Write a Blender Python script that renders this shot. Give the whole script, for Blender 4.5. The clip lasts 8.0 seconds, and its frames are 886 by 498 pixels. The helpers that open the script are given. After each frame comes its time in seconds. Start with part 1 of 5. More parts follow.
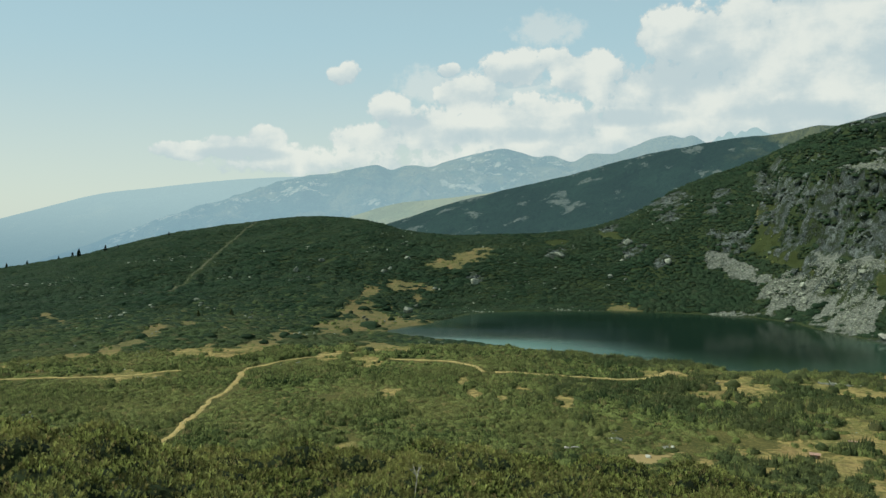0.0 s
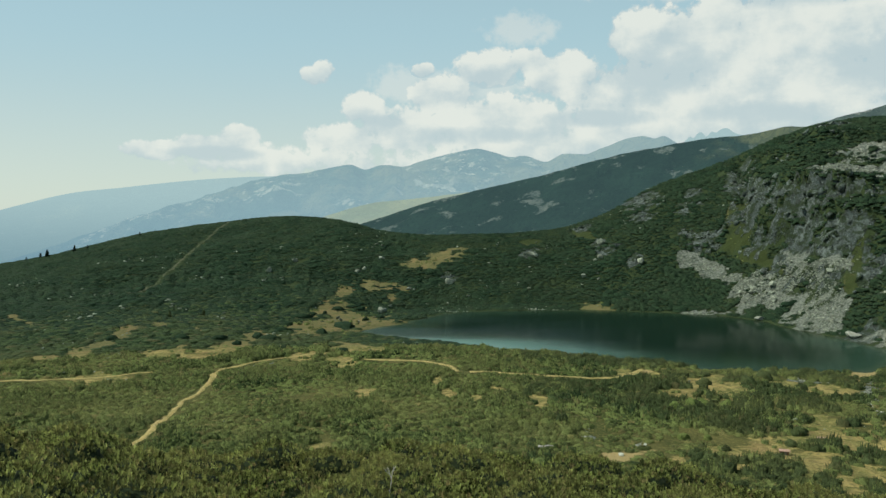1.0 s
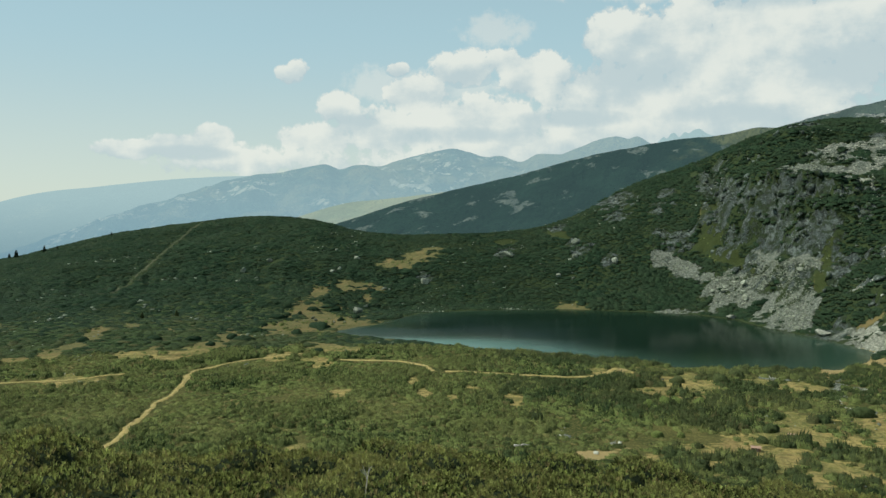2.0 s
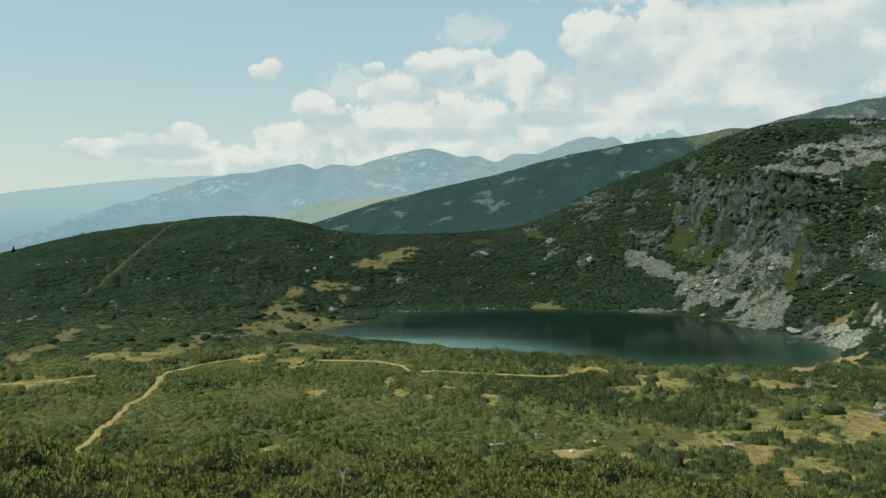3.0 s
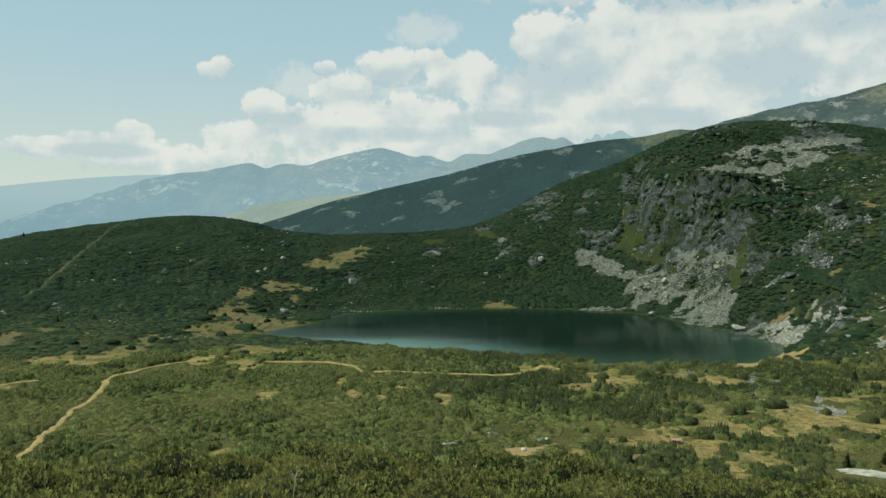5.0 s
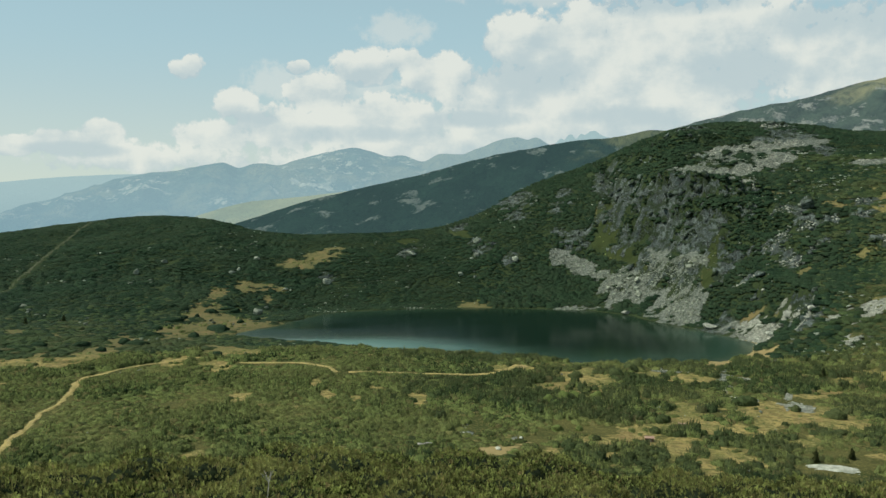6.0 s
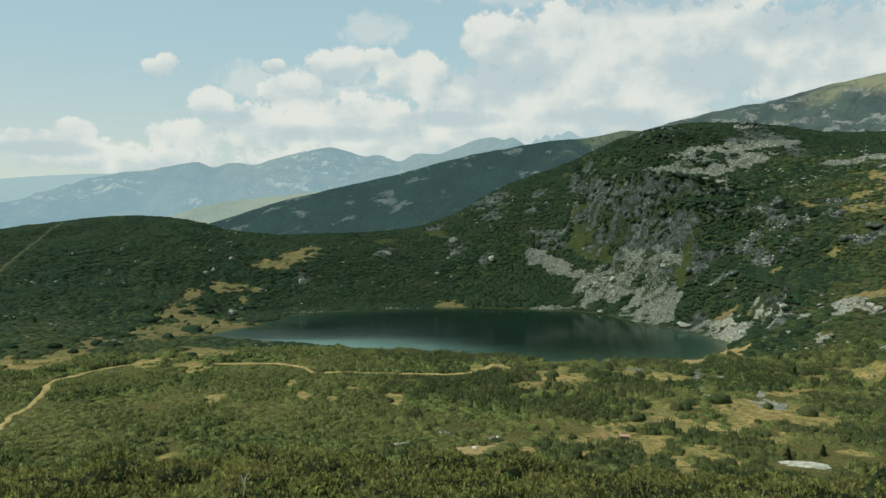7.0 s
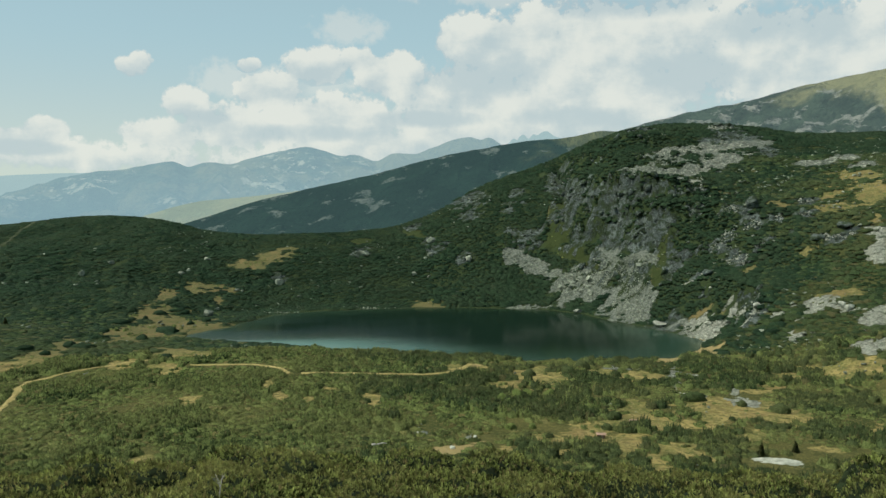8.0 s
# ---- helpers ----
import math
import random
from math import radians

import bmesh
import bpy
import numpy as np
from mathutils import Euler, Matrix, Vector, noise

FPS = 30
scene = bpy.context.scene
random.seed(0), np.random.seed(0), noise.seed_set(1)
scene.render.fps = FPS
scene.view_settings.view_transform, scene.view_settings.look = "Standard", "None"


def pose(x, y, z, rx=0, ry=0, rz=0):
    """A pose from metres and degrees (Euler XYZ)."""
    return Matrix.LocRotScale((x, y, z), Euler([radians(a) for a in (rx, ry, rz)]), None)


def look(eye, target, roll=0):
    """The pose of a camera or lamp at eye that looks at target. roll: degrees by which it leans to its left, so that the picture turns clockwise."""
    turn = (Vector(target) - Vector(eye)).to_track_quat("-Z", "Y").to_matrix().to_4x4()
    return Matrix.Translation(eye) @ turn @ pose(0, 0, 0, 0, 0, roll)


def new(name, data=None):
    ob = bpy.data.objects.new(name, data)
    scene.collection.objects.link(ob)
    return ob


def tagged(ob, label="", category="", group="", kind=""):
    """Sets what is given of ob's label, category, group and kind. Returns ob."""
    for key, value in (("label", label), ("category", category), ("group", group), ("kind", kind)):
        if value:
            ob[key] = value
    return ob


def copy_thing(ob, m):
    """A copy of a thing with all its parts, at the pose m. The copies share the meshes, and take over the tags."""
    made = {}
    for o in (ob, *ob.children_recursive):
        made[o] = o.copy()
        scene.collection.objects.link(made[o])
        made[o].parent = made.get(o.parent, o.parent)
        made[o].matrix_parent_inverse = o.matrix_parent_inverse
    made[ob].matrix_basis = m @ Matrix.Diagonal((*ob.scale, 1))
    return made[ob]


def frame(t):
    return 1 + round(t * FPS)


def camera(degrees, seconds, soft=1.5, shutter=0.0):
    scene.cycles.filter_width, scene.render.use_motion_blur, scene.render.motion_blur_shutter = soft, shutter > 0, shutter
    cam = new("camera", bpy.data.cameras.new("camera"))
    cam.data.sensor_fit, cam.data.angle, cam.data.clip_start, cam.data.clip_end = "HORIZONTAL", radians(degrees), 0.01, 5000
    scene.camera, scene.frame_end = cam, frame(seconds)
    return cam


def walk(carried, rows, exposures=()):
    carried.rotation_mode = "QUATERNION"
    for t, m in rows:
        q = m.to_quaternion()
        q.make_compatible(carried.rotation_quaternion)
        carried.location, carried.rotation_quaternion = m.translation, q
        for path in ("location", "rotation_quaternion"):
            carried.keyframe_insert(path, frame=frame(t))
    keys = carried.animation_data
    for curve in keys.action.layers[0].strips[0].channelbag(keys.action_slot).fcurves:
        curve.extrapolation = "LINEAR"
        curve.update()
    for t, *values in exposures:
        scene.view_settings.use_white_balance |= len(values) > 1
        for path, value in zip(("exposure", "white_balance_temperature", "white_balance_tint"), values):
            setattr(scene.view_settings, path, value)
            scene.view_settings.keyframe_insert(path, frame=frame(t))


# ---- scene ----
# a tripod stands still on the brow of the slope and pans to the right
cam = camera(58.42, 8.0)
EYE = 48.0
PAN = [(0.0, 0.0, -2.840), (0.5, -0.908, -2.841), (1.0, -1.866, -2.843), (1.5, -2.752, -2.845), (3.0, -5.386, -2.853), (3.5, -6.218, -2.857), (4.0, -7.080, -2.859), (4.5, -7.928, -2.859),
       (6.0, -10.676, -2.859), (6.5, -11.528, -2.861), (7.0, -12.380, -2.862), (7.5, -13.190, -2.864), (8.0, -14.030, -2.868)]
walk(cam, [(t, pose(0, 0, EYE, 90 + tilt, -0.208, yaw)) for t, yaw, tilt in PAN],
     exposures=[(0.0, 0.05, 6350, 4), (8.0, 0.0, 6400, 5)])

# ---- sky and sun ----
SUN_BEARING, SUN_HEIGHT = -88.0, 54.0
sun_data = bpy.data.lights.new("sun", "SUN")
sun_data.energy, sun_data.angle, sun_data.color = 3.7, radians(0.55), (1.0, 0.93, 0.82)
sun = new("sun", sun_data)
sun_way = Vector((math.sin(radians(SUN_BEARING)) * math.cos(radians(SUN_HEIGHT)), math.cos(radians(SUN_BEARING)) * math.cos(radians(SUN_HEIGHT)), math.sin(radians(SUN_HEIGHT))))
sun.matrix_world = look(sun_way * 500, (0, 0, 0))


class Graph:
    """Short hand for a node tree."""

    def __init__(self, tree):
        self.tree = tree
        tree.nodes.clear()

    def put(self, value, socket):
        if isinstance(value, bpy.types.NodeSocket):
            self.tree.links.new(value, socket)
        elif value is not None:
            socket.default_value = value

    def math(self, op, a, b=None, c=None, clamp=False):
        n = self.tree.nodes.new("ShaderNodeMath")
        n.operation, n.use_clamp = op, clamp
        for k, v in enumerate((a, b, c)):
            self.put(v, n.inputs[k])
        return n.outputs[0]

    def vec(self, op, a, b=None, scale=None):
        n = self.tree.nodes.new("ShaderNodeVectorMath")
        n.operation = op
        self.put(a, n.inputs[0])
        self.put(b, n.inputs[1])
        if scale is not None:
            self.put(scale, n.inputs["Scale"])
        return n.outputs["Value"] if op in ("LENGTH", "DOT_PRODUCT") else n.outputs[0]

    def noise(self, vector, scale, detail=4.0, rough=0.55, distort=0.0):
        n = self.tree.nodes.new("ShaderNodeTexNoise")
        self.put(vector, n.inputs["Vector"])
        self.put(scale, n.inputs["Scale"])
        self.put(detail, n.inputs["Detail"])
        self.put(rough, n.inputs["Roughness"])
        self.put(distort, n.inputs["Distortion"])
        return n.outputs["Fac"]

    def cells(self, vector, scale, feature="F1"):
        n = self.tree.nodes.new("ShaderNodeTexVoronoi")
        n.feature = feature
        self.put(vector, n.inputs["Vector"])
        self.put(scale, n.inputs["Scale"])
        return n.outputs["Distance"]

    def ramp(self, value, low, high, a=0.0, b=1.0):
        n = self.tree.nodes.new("ShaderNodeMapRange")
        n.interpolation_type = "SMOOTHSTEP"
        for k, v in enumerate((value, low, high, a, b)):
            self.put(v, n.inputs[k])
        return n.outputs[0]

    def mix(self, fac, a, b, blend="MIX"):
        n = self.tree.nodes.new("ShaderNodeMix")
        n.data_type, n.blend_type = "RGBA", blend
        self.put(fac, n.inputs[0])
        self.put((*a, 1) if isinstance(a, tuple) else a, n.inputs[6])
        self.put((*b, 1) if isinstance(b, tuple) else b, n.inputs[7])
        return n.outputs[2]

    def node(self, kind):
        return self.tree.nodes.new(kind)

    def attribute(self, name):
        n = self.tree.nodes.new("ShaderNodeAttribute")
        n.attribute_name = name
        return n.outputs["Fac"]

    def place(self):
        return self.tree.nodes.new("ShaderNodeNewGeometry").outputs["Position"]

    def island(self):
        return self.tree.nodes.new("ShaderNodeNewGeometry").outputs["Random Per Island"]

    def one(self):
        return self.tree.nodes.new("ShaderNodeObjectInfo").outputs["Random"]

    def bump(self, height, strength, distance):
        n = self.tree.nodes.new("ShaderNodeBump")
        self.put(height, n.inputs["Height"])
        self.put(strength, n.inputs["Strength"])
        self.put(distance, n.inputs["Distance"])
        return n.outputs[0]


def sky():
    world = bpy.data.worlds.new("sky")
    world.use_nodes = True
    scene.world = world
    g = Graph(world.node_tree)
    tex = g.node("ShaderNodeTexSky")
    tex.sky_type, tex.sun_disc = "NISHITA", False
    tex.sun_elevation, tex.sun_rotation = radians(SUN_HEIGHT), radians(SUN_BEARING)
    tex.altitude, tex.air_density, tex.dust_density, tex.ozone_density = 2200, 1.0, 1.6, 1.0
    way = g.node("ShaderNodeTexCoord").outputs["Generated"]
    split = g.node("ShaderNodeSeparateXYZ")
    g.put(way, split.inputs[0])
    x, y, z = split.outputs
    az = g.math("MULTIPLY", g.math("ARCTAN2", x, y), 57.29578)
    el = g.math("MULTIPLY", g.math("ARCSINE", z), 57.29578)
    warp = g.math("SUBTRACT", g.noise(way, 14.0, 6.0, 0.62), 0.5)
    billow = g.math("SUBTRACT", 0.5, g.cells(g.vec("ADD", way, g.vec("SCALE", (0.03, 0.03, 0.03), scale=warp)), 27.0, "SMOOTH_F1"))
    sunward = g.vec("ADD", way, (-0.012, 0.0, 0.014))
    warp_sun = g.math("SUBTRACT", g.noise(sunward, 14.0, 6.0, 0.62), 0.5)
    billow_sun = g.math("SUBTRACT", 0.5, g.cells(g.vec("ADD", sunward, g.vec("SCALE", (0.03, 0.03, 0.03), scale=warp_sun)), 27.0, "SMOOTH_F1"))
    emboss = g.math("ADD", g.math("MULTIPLY", g.math("SUBTRACT", warp, warp_sun), 1.5), g.math("MULTIPLY", g.math("SUBTRACT", billow, billow_sun), 1.2))
    frill = g.math("SUBTRACT", g.noise(way, 70.0, 5.0, 0.6), 0.5)
    # heaps of cumulus: bearing, height, half width and half height in degrees, thickness
    heaps = [(-18.0, 4.0, 2.4, 0.8, 1.9), (-14.8, 4.3, 2.4, 1.0, 2.0), (-12.6, 4.9, 1.6, 1.1, 2.0), (-11.0, 3.3, 5.2, 0.9, 1.2), (-7.5, 9.4, 0.9, 0.7, 1.5), (-6.7, 9.7, 0.9, 0.85, 1.5), (-7.1, 9.1, 1.1, 0.6, 1.3),
             (-3.9, 7.2, 1.8, 1.2, 1.5), (-5.0, 5.0, 3.4, 1.3, 1.4), (-1.0, 5.6, 4.0, 1.9, 1.4), (0.4, 9.9, 0.9, 0.55, 1.3), 
             (2.0, 8.2, 2.6, 1.5, 1.4), (5.2, 10.0, 2.4, 1.4, 1.5), (8.0, 10.5, 1.5, 0.9, 1.5)]
    banks = [(6.8, 6.0, 6.5, 2.6, 1.4), (10.5, 9.3, 3.2, 1.9, 1.5), (15.0, 12.2, 2.0, 1.9, 1.5), (18.7, 11.2, 4.6, 3.0, 1.5), (16.5, 7.0, 8.0, 3.6, 1.5),
             (23.0, 12.2, 6.0, 3.0, 1.3), (25.0, 7.8, 9.0, 3.8, 1.5), (30.5, 10.8, 7.5, 4.0, 1.2), (40.0, 9.5, 9.0, 5.0, 1.4), (62.0, 12.0, 18.0, 7.0, 1.2), (-4.0, 3.4, 13.0, 1.3, 0.75), (8.0, 4.6, 9.0, 1.7, 1.1)]
    thick = lift = total = None
    for ca, ce, ra, re, dense in heaps + banks:
        du = g.math("DIVIDE", g.math("SUBTRACT", az, ca), ra)
        dv = g.math("DIVIDE", g.math("SUBTRACT", el, ce), re)
        d = g.math("ADD", g.math("MULTIPLY", du, du), g.math("MULTIPLY", dv, dv))
        one = g.math("MULTIPLY", g.math("SUBTRACT", 1.0, d), dense)
        thick = one if thick is None else g.math("SMOOTH_MAX", thick, one, 0.45)
        # how high in its own heap a place lies, weighed by the heap's thickness there
        w = g.math("MAXIMUM", g.math("ADD", one, 0.25), 0.001)
        w = g.math("MULTIPLY", w, w)
        lift = g.math("MULTIPLY", w, dv) if lift is None else g.math("MULTIPLY_ADD", w, dv, lift)
        total = w if total is None else g.math("ADD", total, w)
    lift = g.math("DIVIDE", lift, total)
    far_field = g.ramp(g.noise(way, 3.0, 5.0, 0.6), 0.50, 0.62, -1.5, 0.9)
    away = g.ramp(g.math("ABSOLUTE", g.math("SUBTRACT", az, 7.0)), 48.0, 66.0)
    field = g.math("ADD", g.math("MULTIPLY", far_field, away), g.math("MULTIPLY", g.math("SUBTRACT", 1.0, away), -3.0))
    thick = g.math("MAXIMUM", thick, g.math("SUBTRACT", field, g.ramp(el, 0.0, 6.0, 3.0, 0.0)))
    thick = g.math("ADD", thick, g.math("ADD", g.math("MULTIPLY", warp, 1.5), g.math("ADD", g.math("MULTIPLY", billow, 1.25), g.math("MULTIPLY", frill, 2.6))))
    cover = g.math("MULTIPLY", g.ramp(thick, 0.05, 0.62), 0.94)
    # thin veils, and the shaded flanks and undersides of the heaps: bearing, height, half width and half height in degrees
    veil = shade = None
    for ca, ce, ra, re in [(7.4, 12.6, 3.0, 1.3), (-0.6, 8.8, 3.6, 1.4), (19.0, 15.3, 9.0, 1.4), (6.0, 8.6, 5.0, 1.2), (33.0, 14.0, 8.0, 2.0)]:
        du, dv = g.math("DIVIDE", g.math("SUBTRACT", az, ca), ra), g.math("DIVIDE", g.math("SUBTRACT", el, ce), re)
        one = g.math("SUBTRACT", 1.0, g.math("ADD", g.math("MULTIPLY", du, du), g.math("MULTIPLY", dv, dv)))
        veil = one if veil is None else g.math("SMOOTH_MAX", veil, one, 0.3)
    veil = g.math("ADD", veil, g.math("ADD", g.math("MULTIPLY", warp, 3.6), g.math("MULTIPLY", frill, 2.2)))
    cover = g.math("MAXIMUM", cover, g.math("MULTIPLY", g.ramp(veil, -0.1, 0.9), 0.55))
    for ca, ce, ra, re in [(17.4, 9.5, 4.2, 1.7), (27.5, 14.2, 5.5, 1.3), (3.5, 5.3, 5.5, 0.7), (13.0, 6.4, 4.0, 0.7), (-14.0, 3.8, 3.5, 0.5), (31.0, 9.0, 4.0, 1.5), (23.5, 6.6, 5.0, 0.8), (37.0, 12.0, 4.5, 1.6), (-3.0, 6.3, 2.0, 0.5)]:
        du, dv = g.math("DIVIDE", g.math("SUBTRACT", az, ca), ra), g.math("DIVIDE", g.math("SUBTRACT", el, ce), re)
        one = g.ramp(g.math("ADD", g.math("ADD", g.math("MULTIPLY", du, du), g.math("MULTIPLY", dv, dv)), g.math("MULTIPLY", warp, 3.0)), 0.1, 1.2, 1.0, 0.0)
        shade = one if shade is None else g.math("MAXIMUM", shade, one)
    # sunlit heads and greyer undersides
    shape = g.noise(g.vec("MULTIPLY", way, (1.0, 1.0, 2.3)), 9.0, 6.0, 0.6)
    tone = g.math("ADD", g.math("MULTIPLY", shape, 0.9), g.math("ADD", g.math("MULTIPLY", billow, 0.25), g.math("MULTIPLY", frill, 0.30)))
    tone = g.ramp(g.math("ADD", g.math("MULTIPLY_ADD", emboss, 0.22, tone), g.math("MULTIPLY", lift, 0.20)), 0.20, 0.66)
    tone = g.math("MULTIPLY", tone, g.math("MULTIPLY_ADD", shade, -0.95, 1.0))
    cloud = g.mix(tone, (0.54, 0.615, 0.635), (0.815, 0.81, 0.75))
    air = g.mix(g.ramp(el, 0.0, 13.0), (0.65, 0.70, 0.63), (0.45, 0.62, 0.68))
    nishita = g.node("ShaderNodeBackground")
    g.put(g.mix(1.0, tex.outputs[0], (0.92, 1.0, 0.93), "MULTIPLY"), nishita.inputs[0])
    nishita.inputs[1].default_value = 0.085
    hazy = g.node("ShaderNodeBackground")
    g.put(g.mix(cover, air, cloud), hazy.inputs[0])
    hazy.inputs[1].default_value = 1.0
    blend = g.node("ShaderNodeMixShader")
    # the low sky is all haze and cloud; higher up the clear blue shows between the clouds
    g.put(g.math("MAXIMUM", cover, g.ramp(el, 10.0, 35.0, 0.85, 0.1)), blend.inputs[0])
    g.put(nishita.outputs[0], blend.inputs[1])
    g.put(hazy.outputs[0], blend.inputs[2])
    out = g.node("ShaderNodeOutputWorld")
    g.put(blend.outputs[0], out.inputs[0])


sky()


# ---- materials ----
def material(name, build):
    m = bpy.data.materials.new(name)
    m.use_nodes = True
    g = Graph(m.node_tree)
    shader = g.node("ShaderNodeBsdfPrincipled")
    out = g.node("ShaderNodeOutputMaterial")
    g.put(shader.outputs[0], out.inputs[0])
    build(g, shader.inputs)
    return m


def rock_colour(g, at):
    base = g.mix(g.ramp(g.noise(at, 0.07, 5.0), 0.35, 0.65), (0.058, 0.077, 0.070), (0.156, 0.190, 0.171))
    block = g.noise(g.vec("MULTIPLY", at, (0.42, 0.42, 0.24)), 1.0, 7.0, 0.72)
    base = g.mix(g.ramp(block, 0.44, 0.60), base, (0.040, 0.050, 0.043))
    base = g.mix(g.ramp(g.noise(at, 1.3, 6.0, 0.7), 0.50, 0.76), base, (0.27, 0.318, 0.288))
    return g.mix(g.ramp(g.noise(g.vec("MULTIPLY", at, (0.20, 0.20, 0.34)), 1.0, 6.0, 0.68), 0.47, 0.57, 0.0, 0.9), base, (0.032, 0.050, 0.022))


def ground_look(g, s):
    at = g.place()
    fine, coarse = g.noise(at, 1.7, 6.0, 0.65), g.noise(at, 0.09, 4.0)
    litter = g.mix(g.ramp(coarse, 0.35, 0.65), (0.050, 0.066, 0.020), (0.105, 0.105, 0.036))
    litter = g.mix(g.ramp(fine, 0.45, 0.7), litter, (0.19, 0.170, 0.060))
    # litter off the valley floor is darkened for cloud shade
    litter = g.mix(g.attribute("sunlit_land"), g.mix(fine, (0.026, 0.045, 0.019), (0.052, 0.070, 0.027)), litter)
    grass = g.mix(g.ramp(g.noise(at, 0.16, 5.0, 0.6), 0.38, 0.60), (0.375, 0.300, 0.108), (0.180, 0.182, 0.056))
    grass = g.mix(g.ramp(fine, 0.46, 0.74), grass, (0.44, 0.36, 0.160))
    grass = g.mix(g.ramp(g.noise(at, 0.8, 5.0), 0.52, 0.64, 0.0, 0.8), grass, (0.085, 0.105, 0.032))
    grass = g.mix(g.ramp(g.noise(at, 0.33, 5.0, 0.65), 0.52, 0.70, 0.0, 0.75), grass, (0.19, 0.142, 0.058))
    # hill grass is browner and dimmed in colour like ground under cloud
    grass = g.mix(g.attribute("sunlit_land"), g.mix(0.88, grass, g.mix(fine, (0.088, 0.096, 0.040), (0.185, 0.163, 0.072))), grass)
    grass = g.mix(g.ramp(g.noise(at, 0.42, 6.0, 0.7), 0.47, 0.62, 0.0, 0.6), grass, g.mix(fine, (0.060, 0.080, 0.028), (0.140, 0.135, 0.054)))
    grass = g.mix(g.ramp(g.noise(at, 0.11, 4.0, 0.6), 0.50, 0.68, 0.0, 0.5), grass, (0.235, 0.165, 0.075))
    grass = g.mix(g.attribute("lush"), grass, g.mix(fine, (0.026, 0.042, 0.014), (0.062, 0.078, 0.027)))
    rock = rock_colour(g, at)
    split = g.cells(g.vec("MULTIPLY", g.vec("ADD", at, g.vec("SCALE", (6.0, 6.0, 6.0), scale=g.noise(at, 0.3, 3.0))), (1.0, 1.0, 0.5)), 0.42, "DISTANCE_TO_EDGE")
    rock = g.mix(g.ramp(split, 0.0, 0.08, 0.55, 0.0), rock, (0.040, 0.046, 0.040))
    grit = g.mix(g.ramp(g.noise(at, 0.9, 6.0, 0.7), 0.35, 0.66), (0.085, 0.102, 0.080), (0.245, 0.272, 0.222))
    # brighter copy of the grit, painted for the sunlit eastern scree
    grit = g.mix(g.attribute("lit_scree"), grit, g.mix(g.ramp(g.noise(at, 0.9, 6.0, 0.7), 0.35, 0.66), (0.15, 0.165, 0.125), (0.42, 0.44, 0.355)))
    rock = g.mix(g.ramp(g.attribute("scree"), 0.3, 0.6), rock, grit)
    edge = g.math("MULTIPLY", g.math("SUBTRACT", g.noise(at, 0.5, 5.0, 0.65), 0.5), 0.9)
    meadow = g.ramp(g.math("ADD", g.attribute("meadow"), edge), 0.40, 0.58)
    stone = g.ramp(g.math("ADD", g.attribute("rock"), edge), 0.42, 0.56)
    colour = g.mix(meadow, litter, grass)
    colour = g.mix(stone, colour, rock)
    sand = g.ramp(g.math("ADD", g.attribute("sand"), g.math("MULTIPLY", edge, 0.6)), 0.35, 0.65)
    colour = g.mix(sand, colour, g.mix(fine, (0.30, 0.235, 0.095), (0.39, 0.315, 0.15)))
    g.put(colour, s["Base Color"])
    s["Roughness"].default_value, s["Specular IOR Level"].default_value = 0.95, 0.08
    crack = g.noise(g.vec("MULTIPLY", at, (0.5, 0.5, 0.26)), 1.0, 7.0, 0.72)
    g.put(g.bump(g.math("ADD", fine, g.math("MULTIPLY", crack, g.math("MULTIPLY", stone, 3.0))), 0.8, 0.6), s["Normal"])


def rock_look(g, s):
    at = g.place()
    tint = g.ramp(g.island(), 0.0, 1.0, 0.72, 1.25)
    base = g.mix(1.0, rock_colour(g, at), g.vec("SCALE", (1.0, 1.0, 0.97), scale=tint), "MULTIPLY")
    g.put(base, s["Base Color"])
    s["Roughness"].default_value, s["Specular IOR Level"].default_value = 0.9, 0.12
    g.put(g.bump(g.noise(at, 2.2, 6.0, 0.65), 0.7, 0.35), s["Normal"])


def loose_rock(dark, light):
    def build(g, s):
        at = g.place()
        base = g.mix(g.ramp(g.noise(at, 0.5, 6.0, 0.65), 0.35, 0.68), dark, light)
        base = g.mix(g.ramp(g.noise(at, 3.0, 5.0), 0.60, 0.72, 0.0, 0.8), base, (0.14, 0.15, 0.11))
        base = g.mix(1.0, base, g.vec("SCALE", (1.0, 1.0, 1.0), scale=g.ramp(g.island(), 0.0, 1.0, 0.7, 1.15)), "MULTIPLY")
        g.put(base, s["Base Color"])
        s["Roughness"].default_value, s["Specular IOR Level"].default_value = 0.9, 0.12
        g.put(g.bump(g.noise(at, 3.0, 6.0, 0.65), 0.7, 0.2), s["Normal"])
    return build


